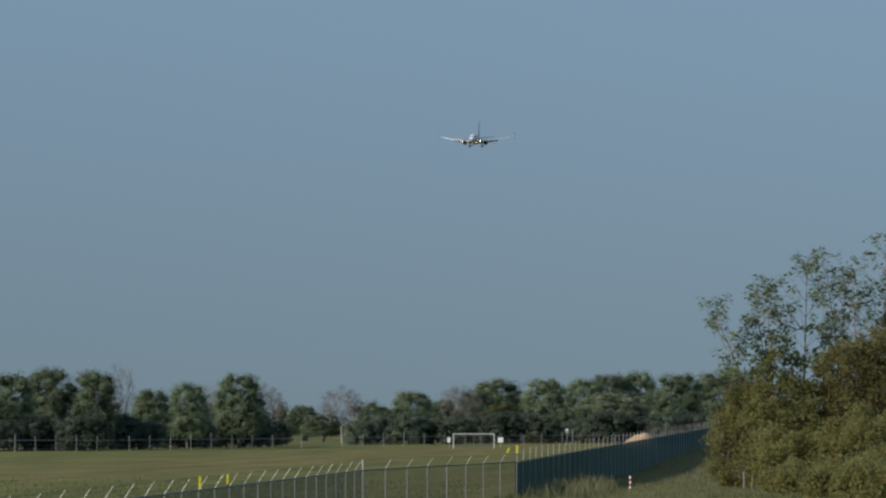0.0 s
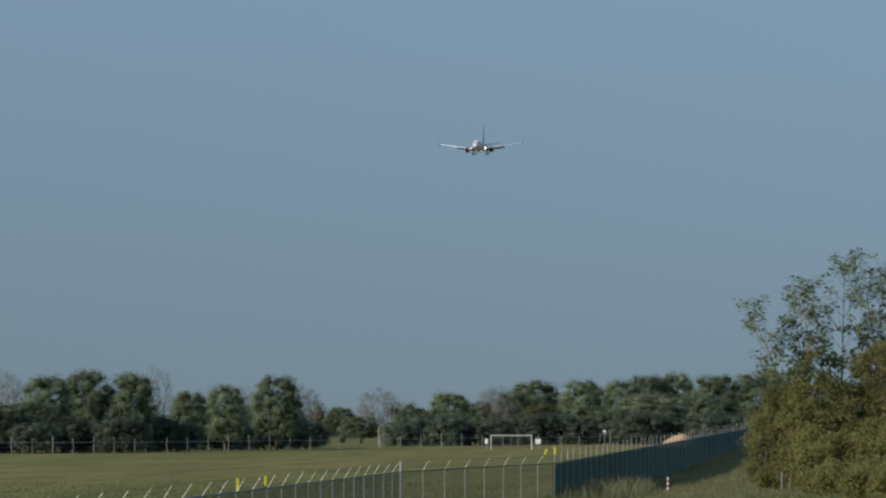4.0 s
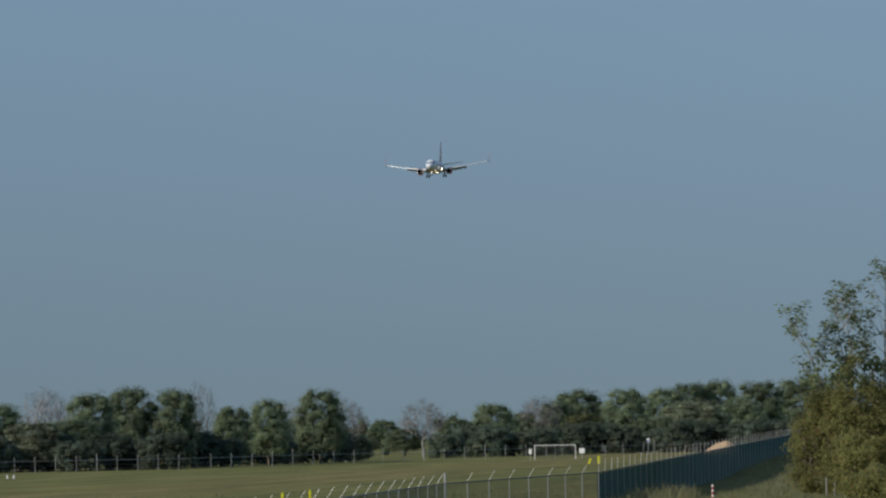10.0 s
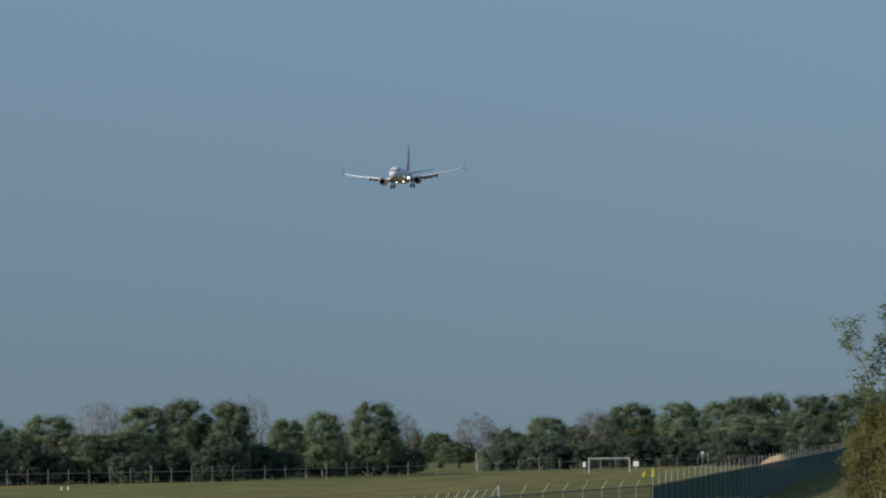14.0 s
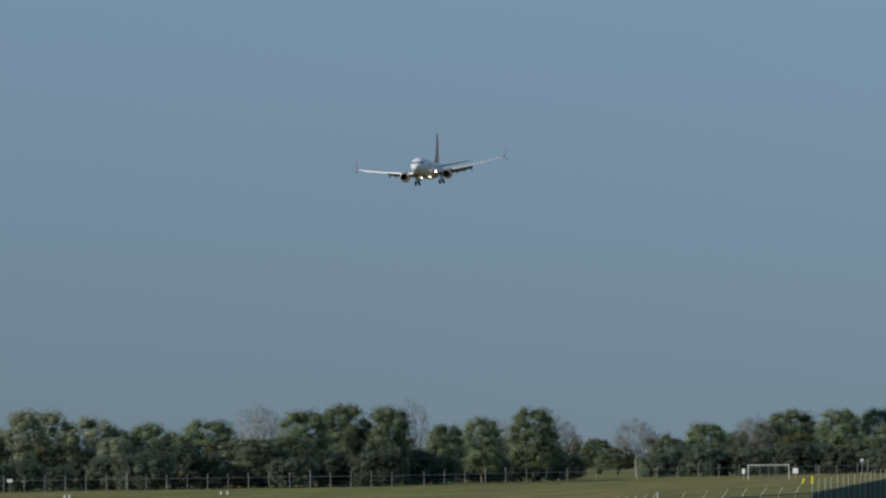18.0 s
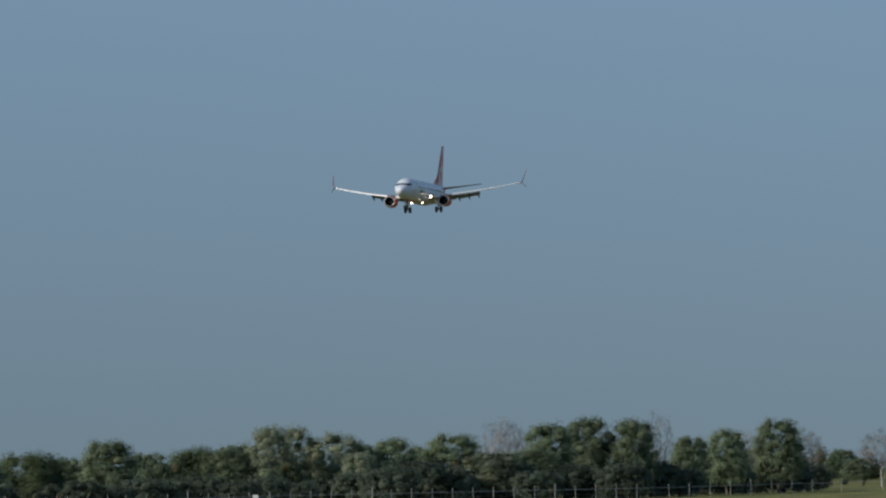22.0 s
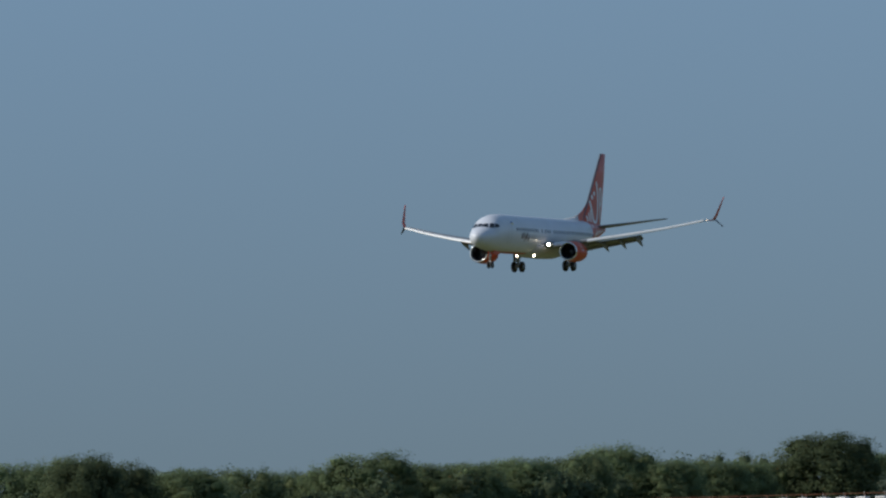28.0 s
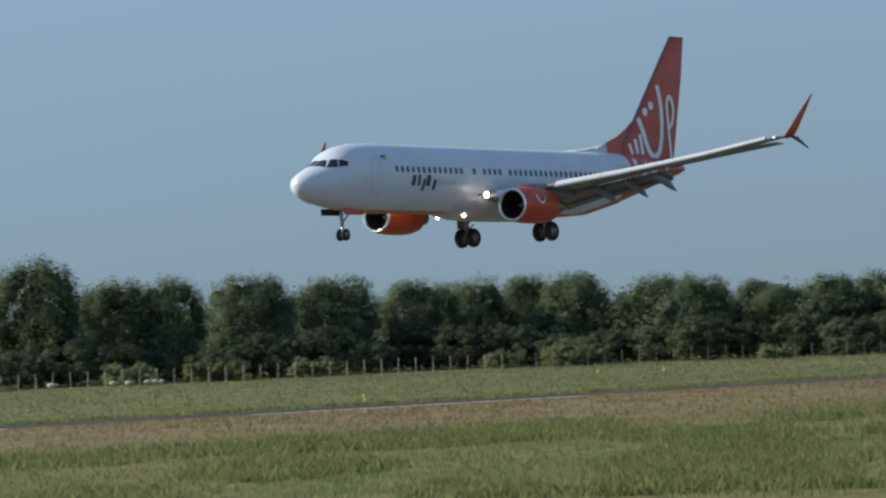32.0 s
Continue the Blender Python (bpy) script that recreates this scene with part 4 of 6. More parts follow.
def marker_posts():
    def yellow(x, y, h, w, lean=0):
        p = new("yellow_marker_post")
        p.matrix_basis = pose(x, y, 0, 0, lean, 20)
        bm = bmesh.new()
        box(bm, 0, 0, h / 2, w, w * 0.4, h, 0.02)
        part("blade", bm, YELLOW_PAINT, p)
        bm = bmesh.new()
        box(bm, 0, 0, 0.04, w * 1.6, w * 1.6, 0.08, 0.02)
        part("foot", bm, DARK_METAL, p)
        tagged(p, "bright yellow marker post standing in the grass", "marker post", "yellow marker posts")

    yellow(-50.1, 353.3, 1.1, 0.19)
    yellow(-53.6, 393.0, 0.85, 0.19)
    yellow(-61.1, 762.5, 1.25, 0.34)
    yellow(-62.3, 758.0, 1.0, 0.3, 24)
    yellow(-247.5, 328.7, 0.42, 0.11)
    yellow(-244.9, 334.0, 0.42, 0.11)
    p = new("bollard")
    p.matrix_basis = pose(-20.6, 353.4, 0)
    tagged(p, "slim post banded in white and red", "marker post")
    for k in range(7):
        bm = bmesh.new()
        tube(bm, (0, 0, 0.17 * k), (0, 0, 0.17 * k + 0.17), 0.07, seg=12)
        part("band", bm, RED_PAINT if k % 2 else WHITE_PAINT, p, "red band" if k % 2 else "white band")
    for x, y, h, shape in ((-81.9, 1038.3, 2.9, "triangle"), (-73.3, 1039.2, 2.9, "blue")):
        s = new("road_sign")
        s.matrix_basis = pose(x, y, 0)
        bm = bmesh.new()
        tube(bm, (0, 0, 0), (0, 0, h - 0.4), 0.05)
        part("pole", bm, GALV, s)
        bm = bmesh.new()
        if shape == "triangle":
            vs = [bm.verts.new(q) for q in ((-0.75, -0.08, h + 0.3), (0.75, -0.08, h + 0.3), (0, -0.08, h - 0.9))]
            fc = bm.faces.new(vs)
            bmesh.ops.solidify(bm, geom=[fc], thickness=0.03)
            part("panel", bm, WHITE_PAINT, s, "white downward triangle")
            tagged(s, "triangular road sign beyond the fence", "road sign", "road signs")
        else:
            box(bm, 0, -0.08, h - 0.1, 0.55, 0.03, 0.8, 0.01)
            part("panel", bm, WHITE_PAINT, s)
            bm = bmesh.new()
            box(bm, 0, -0.11, h - 0.25, 0.42, 0.02, 0.36)
            part("symbol", bm, BLUE_SIGN, s, "blue field")
            tagged(s, "white and blue road sign beyond the fence", "road sign", "road signs")
    for x, y in ((-138.7, 610.4), (-138.25, 611.0), (-128.8, 657.3), (-128.0, 657.6)):
        b = new("runway_sign")
        b.matrix_basis = pose(x, y, 0, 0, 0, 12)
        bm = bmesh.new()
        box(bm, 0, 0, 0.27, 0.22, 0.16, 0.54, 0.02)
        part("box", bm, WHITE_PAINT, b)
        bm = bmesh.new()
        box(bm, 0, 0, 0.03, 0.3, 0.3, 0.06)
        part("foot", bm, DARK_METAL, b)
        tagged(b, "small white marker box in the grass", "marker", "white marker boxes")
    b = new("field_sign")
    b.matrix_basis = pose(*polar(13.4, fence_r(13.4) - 1.5), 0, 0, 0, 13)
    bm = bmesh.new()
    box(bm, 0, 0, 1.75, 0.8, 0.05, 0.5, 0.01)
    part("board", bm, WHITE_PAINT, b)
    bm = bmesh.new()
    tube(bm, (0, 0, 0), (0, 0, 1.5), 0.04)
    part("post", bm, GALV, b)
    tagged(b, "small white board at the boundary fence", "sign", "field signs")


marker_posts()


def striped_cabin(x, y, turn, h=1.75):
    c = new("striped_cabin")
    c.matrix_basis = pose(x, y, 0, 0, 0, turn)
    bm = bmesh.new()
    box(bm, 0, 0, 0.09, 2.05, 1.3, 0.18, 0.02)
    part("plinth", bm, CONCRETE, c)
    bm = bmesh.new()
    box(bm, 0, 0, 0.18 + h / 2, 1.9, 1.15, h, 0.03)
    part("body", bm, WHITE_PAINT, c)
    for k in range(4):
        bm = bmesh.new()
        box(bm, -0.795 + 0.53 * k, -0.58, 0.18 + h / 2, 0.26, 0.012, h - 0.06)
        part("stripe", bm, RED_PAINT, c, "red stripe")
    bm = bmesh.new()
    box(bm, 0.957, 0, 0.18 + h / 2, 0.012, 1.1, h - 0.06)
    part("side_panel", bm, RED_PAINT, c, "red end panel")
    bm = bmesh.new()
    box(bm, 0, 0, 0.2 + h, 2.0, 1.25, 0.07, 0.02)
    part("roof", bm, WHITE_PAINT, c)
    tagged(c, "small equipment cabin striped in red and white", "cabin", "striped cabins")


striped_cabin(-237.9, 390.8, 6)
striped_cabin(-215.3, 408.0, 6)


def sheds():
    s = new("orange_shed")
    s.matrix_basis = pose(-217.2, 467.0, 0, 0, 0, 25)
    bm = bmesh.new()
    box(bm, 0, 0, 0.5, 1.3, 1.0, 1.0, 0.03)
    part("body", bm, SHED_ORANGE, s)
    bm = bmesh.new()
    box(bm, 0, 0, 1.05, 1.4, 1.1, 0.1, 0.02)
    part("lid", bm, SHED_ORANGE, s)
    tagged(s, "low ochre equipment box in front of the fence", "equipment box")
    s = new("grey_cabinet")
    s.matrix_basis = pose(-247.7, 394.8, 0, 0, 0, 31)
    for k in range(3):
        bm = bmesh.new()
        box(bm, -0.45 + 0.45 * k, 0, 0.75, 0.43, 0.5, 1.5, 0.02)
        part("door", bm, GREY_METAL, s)
    bm = bmesh.new()
    box(bm, 0, 0, 1.53, 1.4, 0.56, 0.06, 0.01)
    part("roof", bm, CONCRETE, s)
    tagged(s, "grey electrical cabinet at the wood edge", "cabinet")
    mast = new("radio_mast")
    mast.matrix_basis = pose(*polar(27.4, 474), 0)
    bm = bmesh.new()
    tube(bm, (0, 0, 0), (0, 0, 4.2), 0.028, 0.02)
    part("pole", bm, GALV, mast)
    bm = bmesh.new()
    for k in range(3):
        box(bm, 0, 0, 3.0 + 0.5 * k, 0.3, 0.025, 0.025)
    part("antenna", bm, GALV, mast)
    tagged(mast, "thin grey radio mast beside a cabin", "mast")


sheds()


def localizer():
    """Row of white landing-system aerials on orange supports, square across the runway's line."""
    y, n, step = 575.0, 22, 2.36
    arr = new("landing_aerial_array")
    tagged(arr, "row of white landing-system aerials on an orange frame", "antenna array")
    arr.matrix_basis = pose(-186.86, y, 0)
    for k in range(n):
        x = (k - (n - 1) / 2) * step
        bm = bmesh.new()
        box(bm, x, -0.9, 1.95, 1.2, 1.8, 0.24, 0.04)
        box(bm, x, -0.9, 2.08, 0.2, 1.7, 0.08)
        part("aerial", bm, WHITE_PAINT, arr)
        bm = bmesh.new()
        tube(bm, (x, 0, 0), (x, 0, 2.5), 0.05, seg=6)
        tube(bm, (x, 0.9, 0), (x, 0.0, 1.7), 0.04, seg=5)
        part("support", bm, ORANGE_PAINT, arr)
    for z in (0.9, 1.7, 2.45):
        bm = bmesh.new()
        tube(bm, (-n * step / 2 - 0.6, 0.05, z), (n * step / 2 + 0.6, 0.05, z), 0.03, seg=6)
        part("rail", bm, ORANGE_PAINT, arr)
    for x in (-n * step / 2 - 0.6, n * step / 2 + 0.6):
        bm = bmesh.new()
        tube(bm, (x, 0.05, 0), (x, 0.05, 3.0), 0.09, seg=6)
        part("end_post", bm, ORANGE_PAINT, arr)


localizer()


def runway_lamps():
    one = None
    for side, x in ((0, -203.2), (1, -169.2)):
        for k in range(9 - 6 * side):
            y = 366 - (60 - 32 * side) * k + 7 * side
            if one is None:
                one = new("runway_lamp")
                bm = bmesh.new()
                tube(bm, (0, 0, 0), (0, 0, 0.3), 0.05, seg=8)
                part("stem", bm, YELLOW_PAINT, one)
                bm = bmesh.new()
                bmesh.ops.create_uvsphere(bm, u_segments=10, v_segments=6, radius=0.12, matrix=pose(0, 0, 0.36))
                part("glass", bm, mat("lamp_glass", (0.75, 0.5, 0.2), 0.2, vary=0.05), one)
                bm = bmesh.new()
                tube(bm, (0, 0, 0.0), (0, 0, 0.05), 0.13, seg=10)
                part("base", bm, YELLOW_PAINT, one)
                tagged(one, "low yellow runway edge lamp in the grass", "runway lamp", "runway edge lamps")
                one.matrix_basis = pose(x, y, 0)
            else:
                copy_thing(one, pose(x, y, 0))
    for lx, ly in ((-196.5, 340.6), (-192.7, 339.4), (-191.7, 341.1), (-191.3, 342.6), (-190.6, 346.0), (-192.4, 352.6), (-192.1, 355.1)):
        copy_thing(one, pose(lx, ly, 0.04)).scale = (0.7, 0.7, 0.7)
    for lx, ly in ((-169.5, 338.4), (-165.2, 336.8), (-168.8, 349.6), (-164.7, 352.5), (-168.9, 368.5), (-160.6, 352.6)):
        copy_thing(one, pose(lx, ly, verge_h(lx))).scale = (0.9, 0.9, 0.9)


runway_lamps()


def sheep(x, y, turn, s=1.0):
    a = new("sheep")
    a.matrix_basis = pose(x, y, 0, 0, 0, turn)
    a.scale = (s * 0.78, s * 0.78, s * 0.78)
    bm = bmesh.new()
    bmesh.ops.create_icosphere(bm, subdivisions=3, radius=0.42, matrix=Matrix.LocRotScale((0, 0, 0.68), None, (1.45, 0.85, 0.85)))
    for v in bm.verts:
        v.co += v.normal * 0.05 * noise.noise(v.co * 7)
    part("body", bm, WOOL, a, smooth=True)
    bm = bmesh.new()
    bmesh.ops.create_icosphere(bm, subdivisions=2, radius=0.16, matrix=Matrix.LocRotScale((0.78, 0, 0.72), None, (1.4, 0.8, 0.9)))
    part("head", bm, WOOL, a, smooth=True)
    for lx in (-0.38, 0.38):
        for ly in (-0.18, 0.18):
            bm = bmesh.new()
            tube(bm, (lx, ly, 0), (lx, ly, 0.45), 0.05, seg=6)
            part("leg", bm, SKIN_DARK, a)
    tagged(a, "pale woolly sheep grazing by the boundary fence", "sheep", "grazing sheep")


for sx, sy, st, ss in ((-302.5, 324.5, 35, 0.8), (-301.5, 331.2, 40, 0.72), (-301.4, 333.0, 25, 0.66), (-301.1, 335.2, 60, 0.68), (-301.0, 336.0, 200, 0.68), (-300.9, 336.8, 110, 0.66)):
    sheep(sx, sy, st, ss)


def sand_heaps():
    for name, x, y, w, d, h, label in (("sand_heap", -55.8, 998, 8.5, 8, 3.0, "pale heap of sand behind the green screen"),
                                       ("bare_soil", -11.2, 290, 8.0, 60, 0.6, "low patch of bare sandy soil by the bushes")):
        bm = bmesh.new()
        n = 22
        g = [[None] * (n + 1) for _ in range(n + 1)]
        for i in range(n + 1):
            for j in range(n + 1):
                u, v = 2 * i / n - 1, 2 * j / n - 1
                r = math.hypot(u, v)
                z = h * max(0, 1 - r) ** 0.8 * (1 + 0.35 * noise.noise(Vector((u * 2.5, v * 2.5, x)))) - 0.02
                g[i][j] = bm.verts.new((u * w / 2, v * d / 2, z))
        for i in range(n):
            for j in range(n):
                bm.faces.new((g[i][j], g[i + 1][j], g[i + 1][j + 1], g[i][j + 1]))
        o = obj(name, bm, SOIL if name == "bare_soil" else SAND, smooth=True)
        o.matrix_basis = pose(x, y, 0)
        tagged(o, label, "sand", kind="structure" if name == "bare_soil" else "")


sand_heaps()


# ---- the airliner: nose towards -Y, port side +X, origin 16 m behind the nose on the fuselage axis ----
PAINT_WHITE = mat("aircraft_white", (0.78, 0.79, 0.8), 0.32, vary=0.05, scale=0.7, coat=0.4)
PAINT_RED = mat("aircraft_red", (0.56, 0.075, 0.03), 0.45, vary=0.1, scale=0.8, coat=0.1, spec=0.35)
WING_GREY = mat("wing_grey", (0.22, 0.23, 0.24), 0.5, 0.0, vary=0.12, scale=0.8)
SLAT_METAL = mat("slat_metal", (0.8, 0.8, 0.79), 0.38, 0.15, vary=0.06, scale=2)
EDGE_METAL = mat("edge_metal", (0.13, 0.135, 0.15), 0.45, 0.3, vary=0.1, scale=2)
LIP_METAL = mat("inlet_lip", (0.86, 0.85, 0.84), 0.22, 0.7, vary=0.05, scale=3)
ENGINE_DARK = mat("engine_dark", (0.02, 0.02, 0.022), 0.5, 0.3, vary=0.2)
FAN_METAL = mat("fan_metal", (0.09, 0.09, 0.1), 0.35, 0.8, vary=0.15)
EXHAUST = mat("exhaust_metal", (0.2, 0.17, 0.14), 0.4, 0.9, vary=0.25, scale=4)
TYRE = mat("tyre_rubber", (0.018, 0.018, 0.019), 0.8, vary=0.2, scale=6)
RIM = mat("wheel_rim", (0.2, 0.2, 0.2), 0.4, 0.6, vary=0.1)
STRUT = mat("strut_paint", (0.38, 0.39, 0.4), 0.35, 0.3, vary=0.1, scale=4)
PANE_DARK = mat("cockpit_pane", (0.012, 0.014, 0.018), 0.08, vary=0.1, spec=0.7)
PANE_CABIN = mat("cabin_pane", (0.03, 0.04, 0.055), 0.15, vary=0.1, spec=0.6)
SEAM = mat("panel_seam", (0.4, 0.42, 0.44), 0.5, vary=0.1)
BELLY_GREY = mat("belly_grey", (0.5, 0.51, 0.53), 0.45, vary=0.1, scale=0.7)
INK = mat("dark_lettering", (0.035, 0.03, 0.035), 0.4, vary=0.1)
INK_PALE = mat("pale_lettering", (0.5, 0.5, 0.53), 0.4, vary=0.1)
FLAG_BLUE = mat("flag_blue", (0.02, 0.08, 0.4), 0.4)
FLAG_YELLOW = mat("flag_yellow", (0.75, 0.55, 0.02), 0.4)
LAMP_GLOW = mat("landing_lamp_glow", (1.0, 0.86, 0.66), 0.2, vary=0.0, emit=10.0)
LAMP_SMALL = mat("small_lamp_glow", (1.0, 0.75, 0.5), 0.2, vary=0.0, emit=1.6)


def fuselage_paint():
    """White paint with bluish shade in its colour, red behind a slanted edge towards the tail and along the belly."""
    m = bpy.data.materials.new("fuselage_paint")
    m.use_nodes = True
    n, l = m.node_tree.nodes, m.node_tree.links
    b = n["Principled BSDF"]
    b.inputs["Roughness"].default_value = 0.42
    b.inputs["Coat Weight"].default_value = 0.15
    tc = n.new("ShaderNodeTexCoord")
    sep = n.new("ShaderNodeSeparateXYZ")
    l.new(tc.outputs["Object"], sep.inputs[0])
    slope = n.new("ShaderNodeMath")
    slope.operation = "MULTIPLY_ADD"
    slope.inputs[1].default_value = -0.45
    l.new(sep.outputs["Z"], slope.inputs[0])
    l.new(sep.outputs["Y"], slope.inputs[2])
    edge = n.new("ShaderNodeMapRange")
    edge.inputs["From Min"].default_value, edge.inputs["From Max"].default_value = 14.2, 14.3
    l.new(slope.outputs[0], edge.inputs["Value"])
    nz = n.new("ShaderNodeTexNoise")
    nz.inputs["Scale"].default_value = 0.6
    nz.inputs["Detail"].default_value = 7
    l.new(tc.outputs["Object"], nz.inputs["Vector"])
    grime = n.new("ShaderNodeMapRange")
    grime.inputs["From Min"].default_value, grime.inputs["From Max"].default_value = 0.3, 0.7
    grime.inputs["To Min"].default_value, grime.inputs["To Max"].default_value = 0.93, 1.04
    l.new(nz.outputs["Fac"], grime.inputs["Value"])
    mix = n.new("ShaderNodeMixRGB")
    # Skylit shade on the white is put into this bluish grey.
    mix.inputs[1].default_value = (0.63, 0.66, 0.72, 1)
    mix.inputs[2].default_value = (0.56, 0.075, 0.03, 1)
    rise = n.new("ShaderNodeMapRange")
    rise.inputs["From Min"].default_value, rise.inputs["From Max"].default_value = 10.0, 18.0
    rise.inputs["To Min"].default_value, rise.inputs["To Max"].default_value = 1.84, -0.2
    l.new(sep.outputs["Y"], rise.inputs["Value"])
    under = n.new("ShaderNodeMath")
    under.operation = "ADD"
    l.new(sep.outputs["Z"], under.inputs[0])
    l.new(rise.outputs[0], under.inputs[1])
    belly = n.new("ShaderNodeMapRange")
    belly.inputs["From Min"].default_value, belly.inputs["From Max"].default_value = 0.02, -0.04
    l.new(under.outputs[0], belly.inputs["Value"])
    red = n.new("ShaderNodeMath")
    red.operation = "MAXIMUM"
    l.new(edge.outputs[0], red.inputs[0])
    l.new(belly.outputs[0], red.inputs[1])
    l.new(red.outputs[0], mix.inputs[0])
    hs = n.new("ShaderNodeHueSaturation")
    l.new(mix.outputs[0], hs.inputs["Color"])
    l.new(grime.outputs[0], hs.inputs["Value"])
    l.new(hs.outputs[0], b.inputs["Base Color"])
    return m


FUSELAGE_PAINT = fuselage_paint()

# stations: metres behind the nose, top, bottom, half width
BODY = [(0.0, -0.40, -0.52, 0.06), (0.12, -0.12, -0.84, 0.38), (0.45, 0.12, -1.13, 0.74), (1.0, 0.36, -1.37, 1.05), (1.6, 0.60, -1.54, 1.28),
        (2.1, 0.82, -1.60, 1.40), (2.6, 1.20, -1.69, 1.52), (3.1, 1.52, -1.77, 1.62), (3.8, 1.76, -1.86, 1.72), (4.8, 1.93, -1.95, 1.81),
        (6.2, 2.0, -2.0, 1.88), (12.0, 2.0, -2.0, 1.88), (18.0, 2.0, -2.0, 1.88), (25.0, 2.0, -2.0, 1.88), (27.5, 2.0, -1.84, 1.85),
        (30.0, 1.99, -1.32, 1.72), (33.0, 1.93, -0.52, 1.38), (36.0, 1.78, 0.35, 0.90), (38.0, 1.52, 0.85, 0.42), (38.6, 1.36, 1.04, 0.16)]


def body_at(aft):
    c = list(zip(*BODY))
    return [float(np.interp(aft, c[0], c[k])) for k in (1, 2, 3)]


def skin(aft, theta, off=0.0):
    """A point of the skin: theta degrees from the top towards port."""
    top, bot, w = body_at(aft)
    a = radians(theta)
    mid, hh = (top + bot) / 2 + 0.12 * (top - bot) / 4, (top - bot) / 2
    z = math.cos(a)
    zz = mid + (top - mid if z > 0 else mid - bot) * z
    return Vector((math.sin(a) * (w + off), aft - 16, zz + off * z))


def theta_of(aft, z):
    top, bot, w = body_at(aft)
    mid = (top + bot) / 2 + 0.12 * (top - bot) / 4
    return math.degrees(math.acos(max(-1, min(1, (z - mid) / (top - mid if z > mid else mid - bot)))))


def patch(bm, corners, off=0.012, n=4):
    """A pane that follows the skin between four (aft, theta) corners."""
    g = []
    for i in range(n + 1):
        row = []
        for j in range(n + 1):
            u, v = i / n, j / n
            a = [(corners[0][k] * (1 - u) + corners[1][k] * u) * (1 - v) + (corners[3][k] * (1 - u) + corners[2][k] * u) * v for k in (0, 1)]
            row.append(bm.verts.new(skin(a[0], a[1], off)))
        g.append(row)
    for i in range(n):
        for j in range(n):
            bm.faces.new((g[i][j], g[i + 1][j], g[i + 1][j + 1], g[i][j + 1]))


def aerofoil(y, le, chord, z, thick, twist=0.0, n=9):
    """A ring round a wing section at span y."""
    top, low = [], []
    for k in range(n + 1):
        u = (1 - math.cos(math.pi * k / n)) / 2
        t = thick * chord * (1.4845 * math.sqrt(u) - 0.63 * u - 1.758 * u * u + 1.4215 * u ** 3 - 0.5075 * u ** 4) * 1.6
        c = math.radians(twist)
        x0 = u * chord
        top.append((y, le - 16 + x0, z + t * 0.62 - math.sin(c) * x0))
        low.append((y, le - 16 + x0, z - t * 0.38 - math.sin(c) * x0))
    return top + low[-2:0:-1]


# span, leading edge behind the nose, chord, height, thickness
WING = [(1.2, 14.5, 7.1, -1.12, 0.13), (3.5, 15.75, 5.65, -0.9, 0.12), (5.8, 17.0, 4.5, -0.63, 0.11), (9.5, 19.05, 3.45, -0.07, 0.072), (13.5, 21.25, 2.5, 0.64, 0.058), (17.0, 23.2, 1.6, 1.42, 0.05)]


def wing_at(y):
    c = list(zip(*WING))
    return [float(np.interp(y, c[0], c[k])) for k in (1, 2, 3, 4)]


